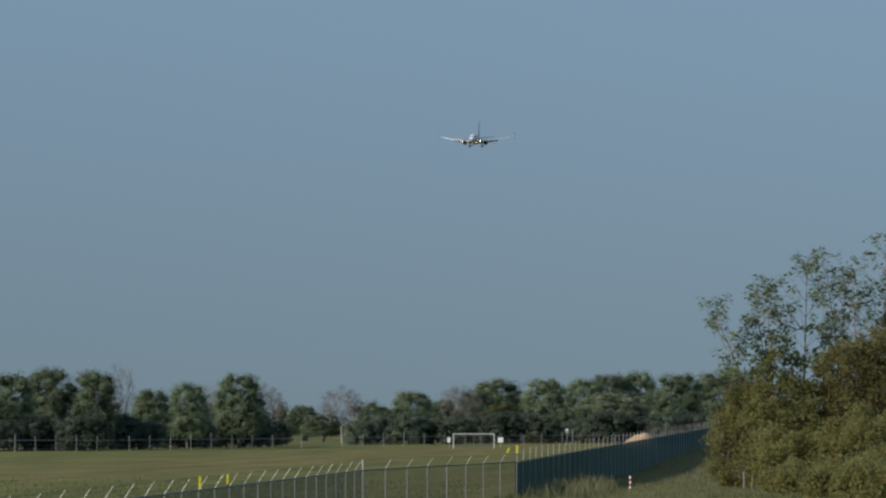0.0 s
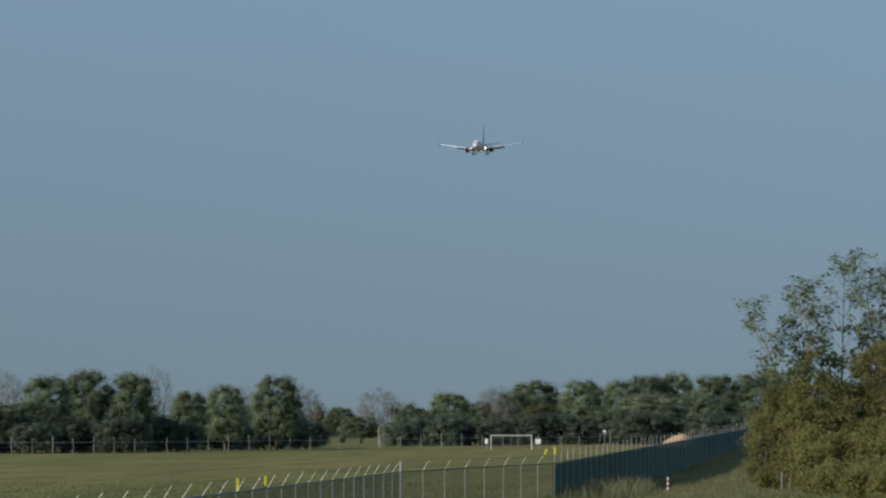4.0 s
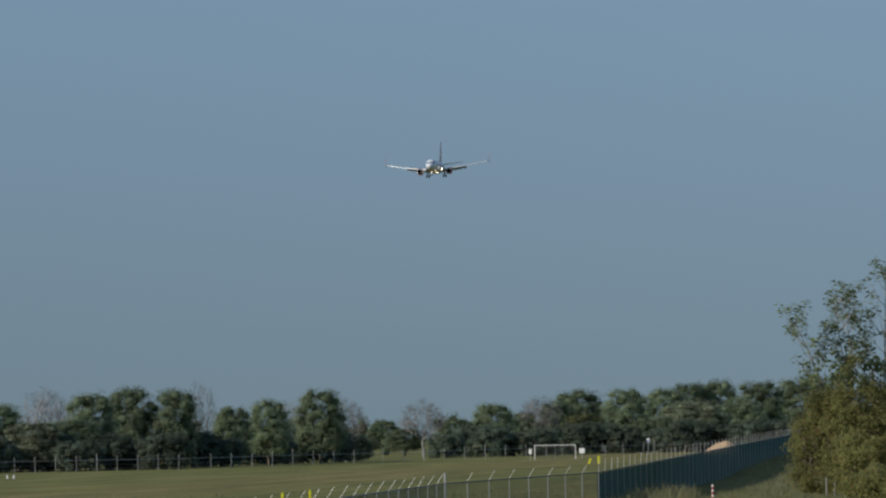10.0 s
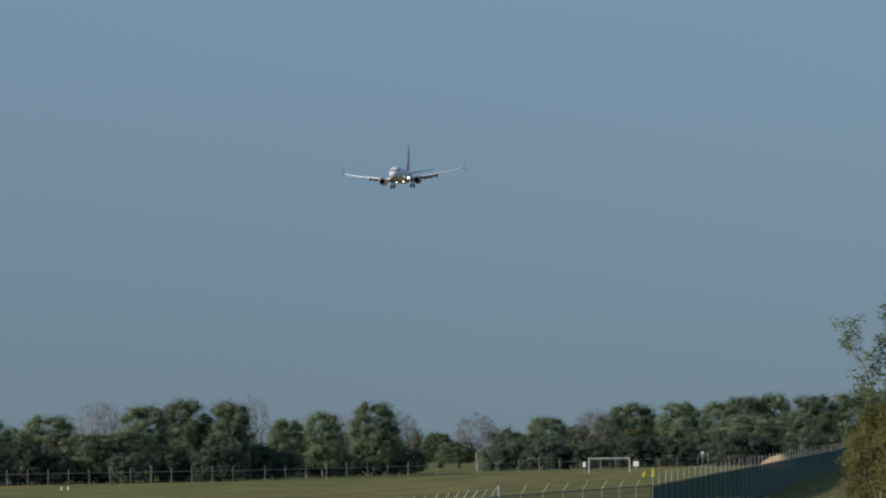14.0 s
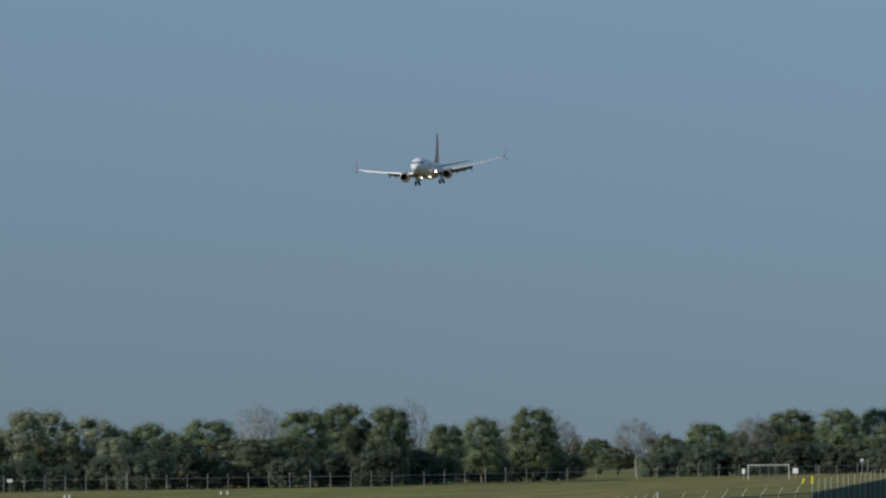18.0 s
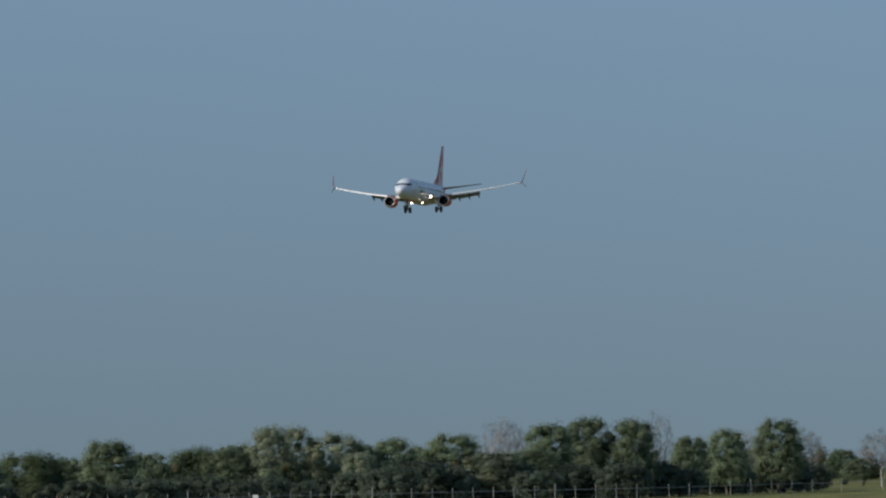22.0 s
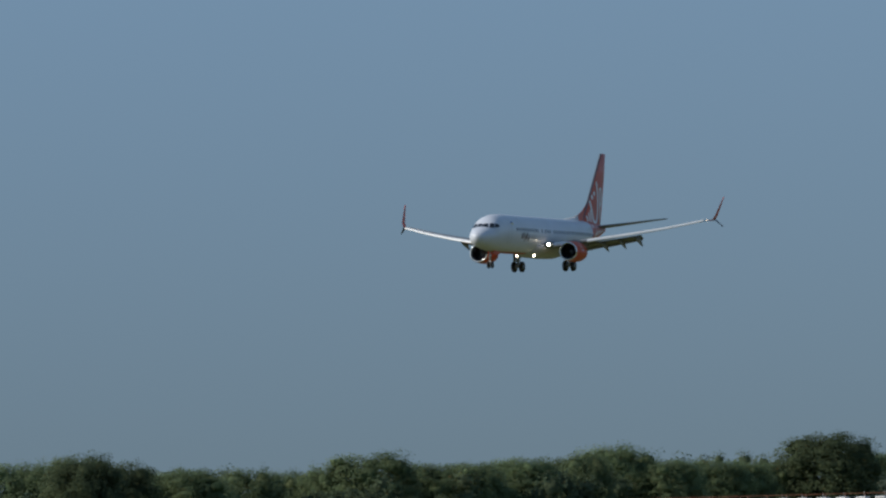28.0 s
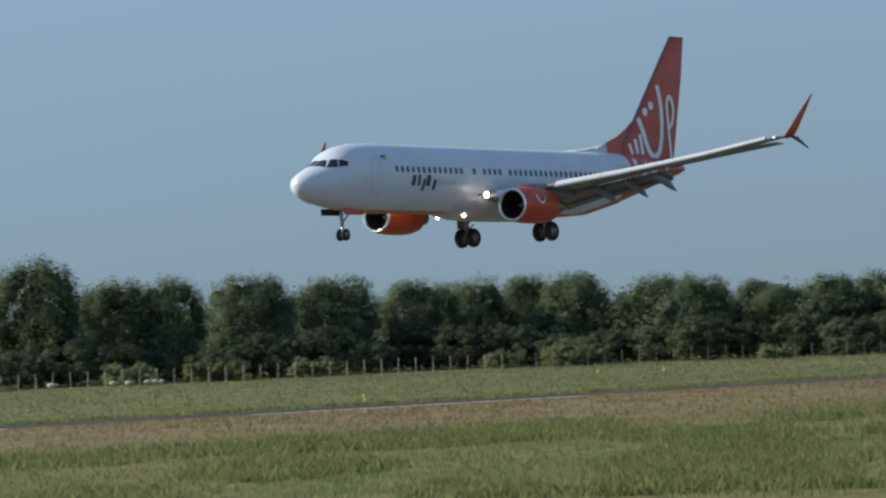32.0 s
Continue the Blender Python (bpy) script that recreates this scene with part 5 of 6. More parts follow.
def build_wing(plane, s):
    def flip(p):
        return (p[0] * s, p[1], p[2])

    bm = bmesh.new()
    loft(bm, [[flip(p) for p in aerofoil(y, le, ch * 0.97, z, th, -4.0 * min(1.0, max(0.0, (y - 3.5) / 6)))] for y, le, ch, z, th in WING])
    wing = part("wing", bm, WING_GREY, plane, "pale grey swept wing", True)
    # slats, drooped ahead of the leading edge
    for a, b in ((2.95, 4.1), (6.0, 8.35), (8.37, 11.1), (11.12, 13.9), (13.92, 16.7)):
        bm = bmesh.new()
        rings = []
        for y in np.linspace(a, b, 4):
            le, ch, z, th = wing_at(y)
            r = []
            for k in range(9):
                ang = math.pi * (0.5 + k / 8)
                dx, dz = math.cos(ang) * 0.42 * (0.38 + ch / 7.2), -math.sin(ang) * 0.15 * (0.38 + ch / 7.2)
                r.append(flip((y, le - 16 - 0.32 + dx * 0.87 - dz * 0.5, z + 0.06 + dx * 0.5 + dz * 0.87)))
            rings.append(r)
        loft(bm, rings, cap=False)
        part("slat", bm, SLAT_METAL, wing, "bright metal leading-edge slat", True)
    # flaps, lowered behind the trailing edge
    for a, b, droop in ((2.1, 5.86, 15), (5.9, 10.0, 18)):
        bm = bmesh.new()
        rings = []
        for y in np.linspace(a, b, 5):
            le, ch, z, th = wing_at(y)
            te = le + ch
            fch = 0.23 * ch + 0.35
            r = []
            for k, (u, t) in enumerate(((0, 0), (0.15, 0.09), (0.5, 0.08), (1, 0.0), (0.5, -0.03), (0.15, -0.05))):
                dx, dz = u * fch, t * fch
                ca, sa = math.cos(radians(droop)), math.sin(radians(droop))
                r.append(flip((y, te - 16 - 0.75 + dx * ca + dz * sa, z - 0.02 - dx * sa + dz * ca)))
            rings.append(r)
        loft(bm, rings)
        part("flap", bm, WING_GREY, wing, "lowered grey trailing-edge flap", True)
        bm = bmesh.new()
        rings = []
        for y in np.linspace(a + 0.1, b - 0.1, 4):
            le, ch, z, th = wing_at(y)
            te, fch = le + ch, 0.23 * ch + 0.35
            ca, sa = math.cos(radians(droop)), math.sin(radians(droop))
            y0, z0 = te - 16 - 0.85 + fch * ca, z - 0.02 - fch * sa
            c2, s2 = math.cos(radians(droop + 14)), math.sin(radians(droop + 14))
            rings.append([flip((y, y0 + u * 0.08 * ch * c2 + t * s2, z0 - u * 0.08 * ch * s2 + t * c2)) for u, t in ((0, 0), (0.3, 0.05), (1, 0), (0.3, -0.03))])
        loft(bm, rings)
        part("flap", bm, WING_GREY, wing, "aft flap segment", True)
    # flap track fairings
    for y in (6.4, 8.1, 9.7):
        le, ch, z, th = wing_at(y)
        bm = bmesh.new()
        rings = []
        for u, w, h in ((0, 0.03, 0.04), (0.15, 0.14, 0.2), (0.45, 0.17, 0.3), (0.75, 0.12, 0.26), (1, 0.02, 0.05)):
            yy = le + ch * 0.55 - 16 + u * 2.5
            zz = z - 0.3 - u * u * 0.8
            rings.append([flip((y + w * math.cos(k * math.pi / 4), yy, zz + h * math.sin(k * math.pi / 4))) for k in range(8)])
        loft(bm, rings)
        part("flap_fairing", bm, WING_GREY, wing, "", True)
    # split winglet
    bm = bmesh.new()
    rings = []
    for u in (0, 0.12, 0.25, 0.4, 0.7, 1.0):
        bend = min(1, u / 0.25)
        y = 16.98 + 0.6 * math.sin(bend * 1.2) + 0.5 * max(0, u - 0.2)
        z = 1.4 + 0.28 * bend ** 2 + 2.65 * max(0, u - 0.15)
        le = 23.4 + 2.3 * u ** 1.15
        ch = 0.92 * (1 - u) ** 0.8 + 0.16
        rings.append([flip((y + dx, yy, z + dz)) for dx, yy, dz in ((0, le - 16, 0), (0.06, le - 16 + ch * 0.4, 0.02), (0, le - 16 + ch, 0), (-0.06, le - 16 + ch * 0.4, -0.02))])
    loft(bm, rings)
    part("winglet", bm, PAINT_RED, wing, "red upswept winglet")
    bm = bmesh.new()
    rings = []
    for u in (0, 0.3, 0.65, 1.0):
        y, z, le, ch = 17.4 + 0.7 * u, 1.5 - 0.72 * u, 23.9 + 0.9 * u, 0.85 * (1 - u) + 0.16
        rings.append([flip((y, le - 16, z)), flip((y + 0.03, le - 16 + ch * 0.4, z + 0.04)), flip((y, le - 16 + ch, z)), flip((y - 0.03, le - 16 + ch * 0.4, z - 0.04))])
    loft(bm, rings)
    part("lower_winglet", bm, INK, wing, "small dark lower blade")
    bm = bmesh.new()
    bmesh.ops.create_uvsphere(bm, u_segments=8, v_segments=6, radius=0.05, matrix=pose(16.9 * s, 23.15 - 16, 1.42))
    part("tip_lamp", bm, LAMP_SMALL, wing, "small glowing wingtip lamp", True)
    # landing lamp in the wing root
    bm = bmesh.new()
    bmesh.ops.create_cone(bm, cap_ends=True, segments=16, radius1=0.17, radius2=0.13, depth=0.05, matrix=pose(2.45 * s, 14.6 - 16, -0.98, 90))
    part("landing_lamp", bm, LAMP_GLOW if s > 0 else PANE_CABIN, wing, "glowing white landing lamp" if s > 0 else "unlit landing lamp", True)


def build_engine(plane, s):
    cx, cz, front = 4.95 * s, -1.78, 13.6
    e = new("engine")
    e.parent = plane

    def ring(y, r, flat=0.0, n=28):
        out = []
        for k in range(n):
            a = 2 * math.pi * k / n
            z = math.sin(a) * r
            if z < 0:
                z *= 1 - flat
            out.append((cx + math.cos(a) * r, front - 16 + y, cz + z))
        return out

    bm = bmesh.new()
    loft(bm, [ring(0.12, 1.0, 0.1), ring(0.45, 1.07, 0.1), ring(1.2, 1.12, 0.08), ring(2.2, 1.1, 0.05), ring(3.1, 0.98), ring(3.7, 0.84)], cap=False)
    part("nacelle", bm, PAINT_RED, e, "orange-red engine cowling", True)
    bm = bmesh.new()
    loft(bm, [ring(0.14, 1.003, 0.1), ring(0.03, 0.965, 0.1), ring(0.0, 0.92, 0.1), ring(0.04, 0.87, 0.1), ring(0.16, 0.83, 0.09)], cap=False)
    part("inlet_lip", bm, LIP_METAL, e, "polished metal inlet lip", True)
    bm = bmesh.new()
    loft(bm, [ring(0.15, 0.83, 0.09), ring(0.6, 0.79, 0.04), ring(1.15, 0.78)], cap=False)
    part("inlet_duct", bm, FAN_METAL, e, "dark inlet duct", True)
    bm = bmesh.new()
    for k in range(24):
        a = 2 * math.pi * k / 24
        q = []
        for r, tw, w in ((0.22, 0.25, 0.10), (0.77, 0.75, 0.17)):
            for d in (-1, 1):
                aa = a + d * w * 0.75
                q.append(bm.verts.new((cx + math.cos(aa) * r, front - 16 + 1.15 + d * tw * 0.12, cz + math.sin(aa) * r)))
        bm.faces.new((q[0], q[1], q[3], q[2]))
    part("fan", bm, FAN_METAL, e, "dark fan blades")
    bm = bmesh.new()
    loft(bm, [ring(1.3, 0.79), ring(1.32, 0.02)], cap=False)
    part("fan_hub", bm, ENGINE_DARK, e)
    bm = bmesh.new()
    loft(bm, [ring(0.72, 0.02, n=16), ring(0.9, 0.13, n=16), ring(1.2, 0.24, n=16)], cap=False)
    part("spinner", bm, GREY_METAL, e, "", True)
    bm = bmesh.new()
    loft(bm, [ring(3.4, 0.62), ring(4.1, 0.52), ring(4.7, 0.4)], cap=False)
    part("core_nozzle", bm, EXHAUST, e, "", True)
    bm = bmesh.new()
    loft(bm, [ring(4.2, 0.28, n=16), ring(5.2, 0.03, n=16)], cap=True)
    part("tail_cone", bm, EXHAUST, e, "", True)
    bm = bmesh.new()
    rings = []
    for y, w, z0, z1 in ((0.9, 0.04, 0.98, 1.16), (1.8, 0.16, 0.95, 1.28), (3.4, 0.19, 0.6, 1.25), (5.2, 0.15, 0.35, 1.1), (6.4, 0.04, 0.7, 1.0)):
        rings.append([(cx - w, front - 16 + y, cz + z0), (cx + w, front - 16 + y, cz + z0), (cx + w, front - 16 + y, cz + z1), (cx - w, front - 16 + y, cz + z1)])
    loft(bm, rings)
    part("pylon", bm, WING_GREY, e, "", True)
    # white curved mark on the cowling, a plain shape
    bm = bmesh.new()
    prev = None
    for k in range(11):
        a = math.pi * (0.08 + 0.84 * k / 10)
        yy, zz = front - 16 + 1.5 - math.cos(a) * 0.42, cz + 0.72 - math.sin(a) * 0.62
        x = cx + s * (math.sqrt(max(0.01, 1.14 ** 2 - (zz - cz) ** 2)))
        row = []
        for d in (-0.045, 0.045):
            row.append(bm.verts.new((x + 0.012 * s, yy + d * math.cos(a), zz + d * math.sin(a))))
        if prev:
            bm.faces.new((prev[0], prev[1], row[1], row[0]))
        prev = row
    part("cowl_mark", bm, PAINT_WHITE, e, "white curved mark")


def wheel(bm_parent, x, y, z, r, w):
    bm = bmesh.new()
    n = 24
    rings = []
    for dx, rr in ((-0.5, 0.62), (-0.48, 0.86), (-0.3, 0.985), (0, 1.0), (0.3, 0.985), (0.48, 0.86), (0.5, 0.62)):
        rings.append([(x + dx * w, y + math.cos(2 * math.pi * k / n) * rr * r, z + math.sin(2 * math.pi * k / n) * rr * r) for k in range(n)])
    loft(bm, rings, cap=False)
    t = part("tyre", bm, TYRE, bm_parent, "black rubber tyre", True)
    bm = bmesh.new()
    tube(bm, (x - w * 0.44, y, z), (x + w * 0.44, y, z), r * 0.62, seg=20)
    bmesh.ops.bevel(bm, geom=[ed for ed in bm.edges if len(ed.link_faces) == 2 and ed.calc_face_angle() > 1], offset=0.03, segments=2, affect="EDGES")
    part("rim", bm, RIM, t, "pale metal rim", True)


def build_gear(plane):
    g = new("nose_gear")
    g.parent = plane
    bm = bmesh.new()
    tube(bm, (0, 4.0 - 16, -1.7), (0, 4.05 - 16, -2.75), 0.11, seg=12)
    tube(bm, (0, 4.05 - 16, -2.7), (0, 4.1 - 16, -3.25), 0.07, seg=12)
    tube(bm, (-0.24, 4.1 - 16, -3.25), (0.24, 4.1 - 16, -3.25), 0.05)
    tube(bm, (0, 4.05 - 16, -2.6), (0, 5.0 - 16, -1.8), 0.05)
    part("strut", bm, STRUT, g, "", True)
    for x in (-0.2, 0.2):
        wheel(g, x, 4.1 - 16, -3.25, 0.345, 0.2)
    for s in (-1, 1):
        bm = bmesh.new()
        box(bm, 0.5 * s, (4.55 if s > 0 else 3.7) - 16, -1.95, 0.05, 1.8, 0.38, 0.02)
        part("gear_door", bm, PAINT_RED if s > 0 else DARK_METAL, g, "open nose-gear door")
    for s in (-1, 1):
        g = new("main_gear")
        g.parent = plane
        x = 2.86 * s
        bm = bmesh.new()
        tube(bm, (x, 19.6 - 16, -1.2), (x, 19.7 - 16, -2.6), 0.15, seg=12)
        tube(bm, (x, 19.7 - 16, -2.5), (x, 19.75 - 16, -3.2), 0.1, seg=12)
        tube(bm, (x - 0.5, 19.75 - 16, -3.1), (x + 0.5, 19.75 - 16, -3.1), 0.08)
        tube(bm, (x, 19.65 - 16, -2.3), (x - 1.4 * s, 19.4 - 16, -1.5), 0.07)
        tube(bm, (x, 19.72 - 16, -2.7), (x + 0.05, 20.3 - 16, -2.3), 0.05)
        part("strut", bm, STRUT, g, "", True)
        for d in (-0.43, 0.43):
            wheel(g, x + d, 19.75 - 16, -3.1, 0.565, 0.4)
        bm = bmesh.new()
        box(bm, x + 0.32 * s, 19.6 - 16, -1.95, 0.05, 0.8, 1.2, 0.02)
        part("gear_door", bm, WING_GREY, g, "")


def stroke(bm, pts, width, place):
    """A flat ribbon along (aft, z) points."""
    prev = None
    for k, p in enumerate(pts):
        q = Vector(pts[min(k + 1, len(pts) - 1)]) - Vector(pts[max(k - 1, 0)])
        nrm = Vector((-q[1], q[0])).normalized() * width / 2
        row = [bm.verts.new(place(p[0] + d * nrm[0], p[1] + d * nrm[1])) for d in (-1, 1)]
        if prev:
            bm.faces.new((prev[0], prev[1], row[1], row[0]))
        prev = row


def smooth_curve(pts, n=8):
    out = []
    P = [Vector(p) for p in pts]
    P = [P[0]] + P + [P[-1]]
    for a, b, c, d in zip(P, P[1:], P[2:], P[3:]):
        for k in range(n):
            t = k / n
            out.append(0.5 * ((2 * b) + (c - a) * t + (2 * a - 5 * b + 4 * c - d) * t * t + (3 * b - 3 * c + d - a) * t ** 3))
    out.append(P[-1])
    return [tuple(p) for p in out]


def edge_strip(owner, line, half):
    """The bare metal strip wrapped round a leading edge: x, y, z and depth along the edge."""
    bm = bmesh.new()
    rings = []
    for x, y, z, d in line:
        rings.append([(x + half * u, y - 0.05 + d * v, z) for u, v in ((-1.5, 1.0), (-1.2, 0.45), (-0.6, 0.1), (0, 0), (0.6, 0.1), (1.2, 0.45), (1.5, 1.0))])
    loft(bm, rings, closed=False, cap=False)
    part("leading_edge", bm, EDGE_METAL, owner, "dark bare-metal leading edge", True)


def build_tail(plane):
    FIN = [(1.3, 31.2, 6.4, 0.1), (1.9, 31.6, 6.1, 0.1), (4.5, 33.75, 4.55, 0.09), (7.0, 35.8, 3.1, 0.085), (9.4, 37.8, 1.5, 0.08)]
    bm = bmesh.new()
    rings = []
    for z, le, ch, th in FIN:
        ring = aerofoil(0, le, ch, 0, th)
        rings.append([(p[2] - 0.0, p[1], z) for p in ring])
    for r in rings:
        k = sum(p[0] for p in r) / len(r)
        for i, p in enumerate(r):
            r[i] = (p[0] - k, p[1], p[2])
    loft(bm, rings)
    fin = part("fin", bm, PAINT_RED, plane, "tall orange-red tail fin", True)
    edge_strip(fin, [(0.0, le - 16, z, 0.11 + 0.012 * ch) for z, le, ch, th in FIN[1:]], 0.075)
    bm = bmesh.new()
    rings = []
    for aft, h, w in ((25.8, 0.02, 0.02), (27.4, 0.12, 0.05), (29.0, 0.32, 0.09), (30.4, 0.62, 0.11), (31.6, 1.02, 0.12), (32.6, 1.55, 0.1), (33.5, 2.15, 0.04)):
        rings.append([(-w, aft - 16, 1.85), (0, aft - 16, 2.0 + h), (w, aft - 16, 1.85)])
    loft(bm, rings[3:])
    part("dorsal_fin", bm, PAINT_RED, plane, "red fillet ahead of the fin")
    bm = bmesh.new()
    loft(bm, rings[:4])
    part("dorsal_fin", bm, PAINT_WHITE, plane, "white front of the fillet", True)

    def place(aft, z):
        c = list(zip(*FIN))
        le, ch, th = (float(np.interp(z, c[0], c[k])) for k in (1, 2, 3))
        u = max(0.02, min(0.98, (aft - le) / ch))
        t = th * ch * (1.4845 * math.sqrt(u) - 0.63 * u - 1.758 * u * u + 1.4215 * u ** 3 - 0.5075 * u ** 4) * 0.8
        return (t + 0.03, aft - 16, z)

    marks = [([(35.95, 6.3), (36.25, 5.0), (36.25, 3.5), (35.9, 2.25), (35.25, 1.85), (34.6, 2.3), (34.15, 3.3), (33.75, 4.2)], 0.3),
             ([(37.3, 1.7), (37.1, 3.4), (36.98, 4.6), (37.0, 5.35), (37.35, 5.6), (37.7, 5.0), (37.55, 4.1), (37.15, 3.7)], 0.22),
             ([(33.95, 1.95), (33.75, 3.2)], 0.24), ([(33.4, 2.0), (33.2, 2.9)], 0.22), ([(32.85, 1.95), (32.6, 2.6)], 0.2)]
    for pts, w in marks:
        bm = bmesh.new()
        stroke(bm, smooth_curve(pts), w * 1.3, place)
        part("fin_mark", bm, PAINT_WHITE, fin, "white curved stroke")
    for a, z, r in ((34.5, 4.6, 0.26), (35.15, 5.0, 0.26)):
        bm = bmesh.new()
        c = bm.verts.new(place(a, z))
        ring = [bm.verts.new(place(a + math.cos(k * math.pi / 8) * r, z + math.sin(k * math.pi / 8) * r)) for k in range(16)]
        for k in range(16):
            bm.faces.new((c, ring[k], ring[(k + 1) % 16]))
        part("fin_mark", bm, PAINT_WHITE, fin, "white dot")
    for s in (1, -1):
        bm = bmesh.new()
        loft(bm, [[(p[0] * s, p[1], p[2]) for p in aerofoil(y, le, ch, z, 0.09)] for y, le, ch, z in ((0.4, 33.2, 4.3, 1.3), (3.5, 35.4, 2.9, 1.72), (7.15, 37.9, 1.45, 2.22))])
        part("tailplane", bm, WING_GREY, plane, "grey tailplane", True)


def build_plane():
    plane = new("airliner")
    tagged(plane, "white twin-jet airliner with an orange-red tail, landing with its wheels down", "aeroplane")
    bm = bmesh.new()
    afts = sorted(set([b[0] for b in BODY] + [0.05, 0.3, 0.75, 1.3, 1.85, 2.35, 2.85, 3.4, 4.3, 5.4, 9, 15, 21, 26.2, 28.7, 31.5, 34.5, 37]))
    loft(bm, [[skin(a, k * 9) for k in range(40)] for a in afts])
    body = part("fuselage", bm, FUSELAGE_PAINT, plane, "white fuselage, red towards the tail", True)
    # belly fairing
    bm = bmesh.new()
    rings = []
    for aft, w, d in ((12.4, 0.5, 1.96), (13.4, 1.4, 2.14), (14.8, 1.9, 2.3), (18.0, 2.0, 2.36), (21.5, 1.9, 2.3), (23.3, 1.3, 2.12), (24.6, 0.5, 1.95)):
        rings.append([(w * math.cos(math.pi * k / 12), aft - 16, -1.0 - (d - 1.0) * math.sin(math.pi * k / 12)) for k in range(13)])
    loft(bm, rings)
    part("belly_fairing", bm, BELLY_GREY, plane, "grey belly fairing", True)
    # cockpit panes
    for s in (1, -1):
        for corners in (((1.55, 1.3 * s), (1.74, s * theta_of(1.74, 0.48)), (2.32, s * theta_of(2.32, 0.92)), (2.2, 1.3 * s)),
                        ((1.81, s * theta_of(1.81, 0.48)), (2.38, s * theta_of(2.38, 0.48)), (2.64, s * theta_of(2.64, 0.94)), (2.4, s * theta_of(2.4, 0.93))),
                        ((2.44, s * theta_of(2.44, 0.48)), (2.96, s * theta_of(2.96, 0.54)), (3.12, s * theta_of(3.12, 0.78)), (2.7, s * theta_of(2.7, 0.93)))):
            bm = bmesh.new()
            patch(bm, corners)
            part("cockpit_pane", bm, PANE_DARK, body, "dark cockpit window")
    # cabin windows
    one = None
    rows = list(np.arange(7.0, 13.4, 0.508)) + [14.35] + list(np.arange(15.35, 17.2, 0.508)) + list(np.arange(17.9, 31.0, 0.508))
    for s in (1, -1):
        for a in rows:
            th = theta_of(a, 0.42)
            p = skin(a, th * s, 0.004)
            if one is None:
                bm = bmesh.new()
                prof = [(0.13 * math.copysign(abs(math.cos(t)) ** 0.6, math.cos(t)), 0.19 * math.copysign(abs(math.sin(t)) ** 0.6, math.sin(t))) for t in [k * math.pi / 6 for k in range(12)]]
                lo = [bm.verts.new((-0.01, y, z)) for y, z in prof]
                hi = [bm.verts.new((0.008, y, z)) for y, z in prof]
                bm.faces.new(hi)
                for k in range(12):
                    bm.faces.new((lo[k], lo[(k + 1) % 12], hi[(k + 1) % 12], hi[k]))
                one = part("cabin_window", bm, PANE_CABIN, body, "small dark cabin window")
                o = one
            else:
                o = share("cabin_window", one, body, Matrix())
            tilt = math.degrees(math.atan2(0.42 - 0.12, 1.88))
            o.matrix_basis = Matrix.Translation(p) @ pose(0, 0, 0, 0, -tilt * 0.9, 0 if s > 0 else 180)
    # doors: outlines let into the skin
    for a, h0, h1, w in ((4.75, -0.95, 0.95, 0.86), (31.6, -0.6, 0.95, 0.76)):
        for s in (1,):
            bm = bmesh.new()
            t0, t1 = theta_of(a, h1), theta_of(a, h0)
            for c in (((a, t0), (a + 0.035, t0), (a + 0.035, t1), (a, t1)), ((a + w, t0), (a + w + 0.035, t0), (a + w + 0.035, t1), (a + w, t1)),
                      ((a, t0), (a + w, t0), (a + w, t0 + 1.1), (a, t0 + 1.1)), ((a, t1), (a + w, t1), (a + w, t1 + 1.1), (a, t1 + 1.1))):
                patch(bm, c, 0.006, 6)
            part("cabin_door", bm, SEAM, body, "grey door outline")
    # flag and plain bars for lettering
    for k, m in ((0, FLAG_BLUE), (1, FLAG_YELLOW)):
        bm = bmesh.new()
        z = 1.2 - 0.15 * k
        t0, t1 = theta_of(6.0, z), theta_of(6.0, z - 0.15)
        patch(bm, ((5.85, t0), (6.35, t0), (6.3, t1), (5.8, t1)), 0.008)
        part("flag_band", bm, m, body)
    x = 8.3
    for w, z0, z1, sl in ((0.5, -0.5, 0.1, 0.12), (0.36, -0.5, 0.14, 0.1), (0.34, -0.76, -0.1, 0.16), (0.54, -0.5, 0.12, 0.1), (0.4, -0.7, -0.1, 0.12)):
        bm = bmesh.new()
        t0, t1 = theta_of(x, z1), theta_of(x, z0)
        patch(bm, ((x + sl, t0), (x + sl + w * 0.72, t0), (x + w * 0.72, t1), (x, t1)), 0.008)
        part("lettering_bar", bm, INK, body, "dark bar")
        x += w + 0.06
    for k in range(7):
        bm = bmesh.new()
        w, z1 = 0.24, -0.02 if k % 3 == 0 else -0.12
        t0, t1 = theta_of(x, z1), theta_of(x, -0.42)
        patch(bm, ((x + 0.12, t0), (x + 0.24, t0), (x + 0.2, t1), (x + 0.06, t1)), 0.008)
        part("lettering_bar", bm, INK_PALE, body, "pale grey bar")
        x += w + 0.02
    for k in range(4):
        bm = bmesh.new()
        a = 29.3 + 0.34 * k
        t0, t1 = theta_of(a, 1.15), theta_of(a, 0.92)
        patch(bm, ((a, t0), (a + 0.24, t0), (a + 0.24, t1), (a, t1)), 0.008)
        part("lettering_bar", bm, INK_PALE, body, "grey bar")
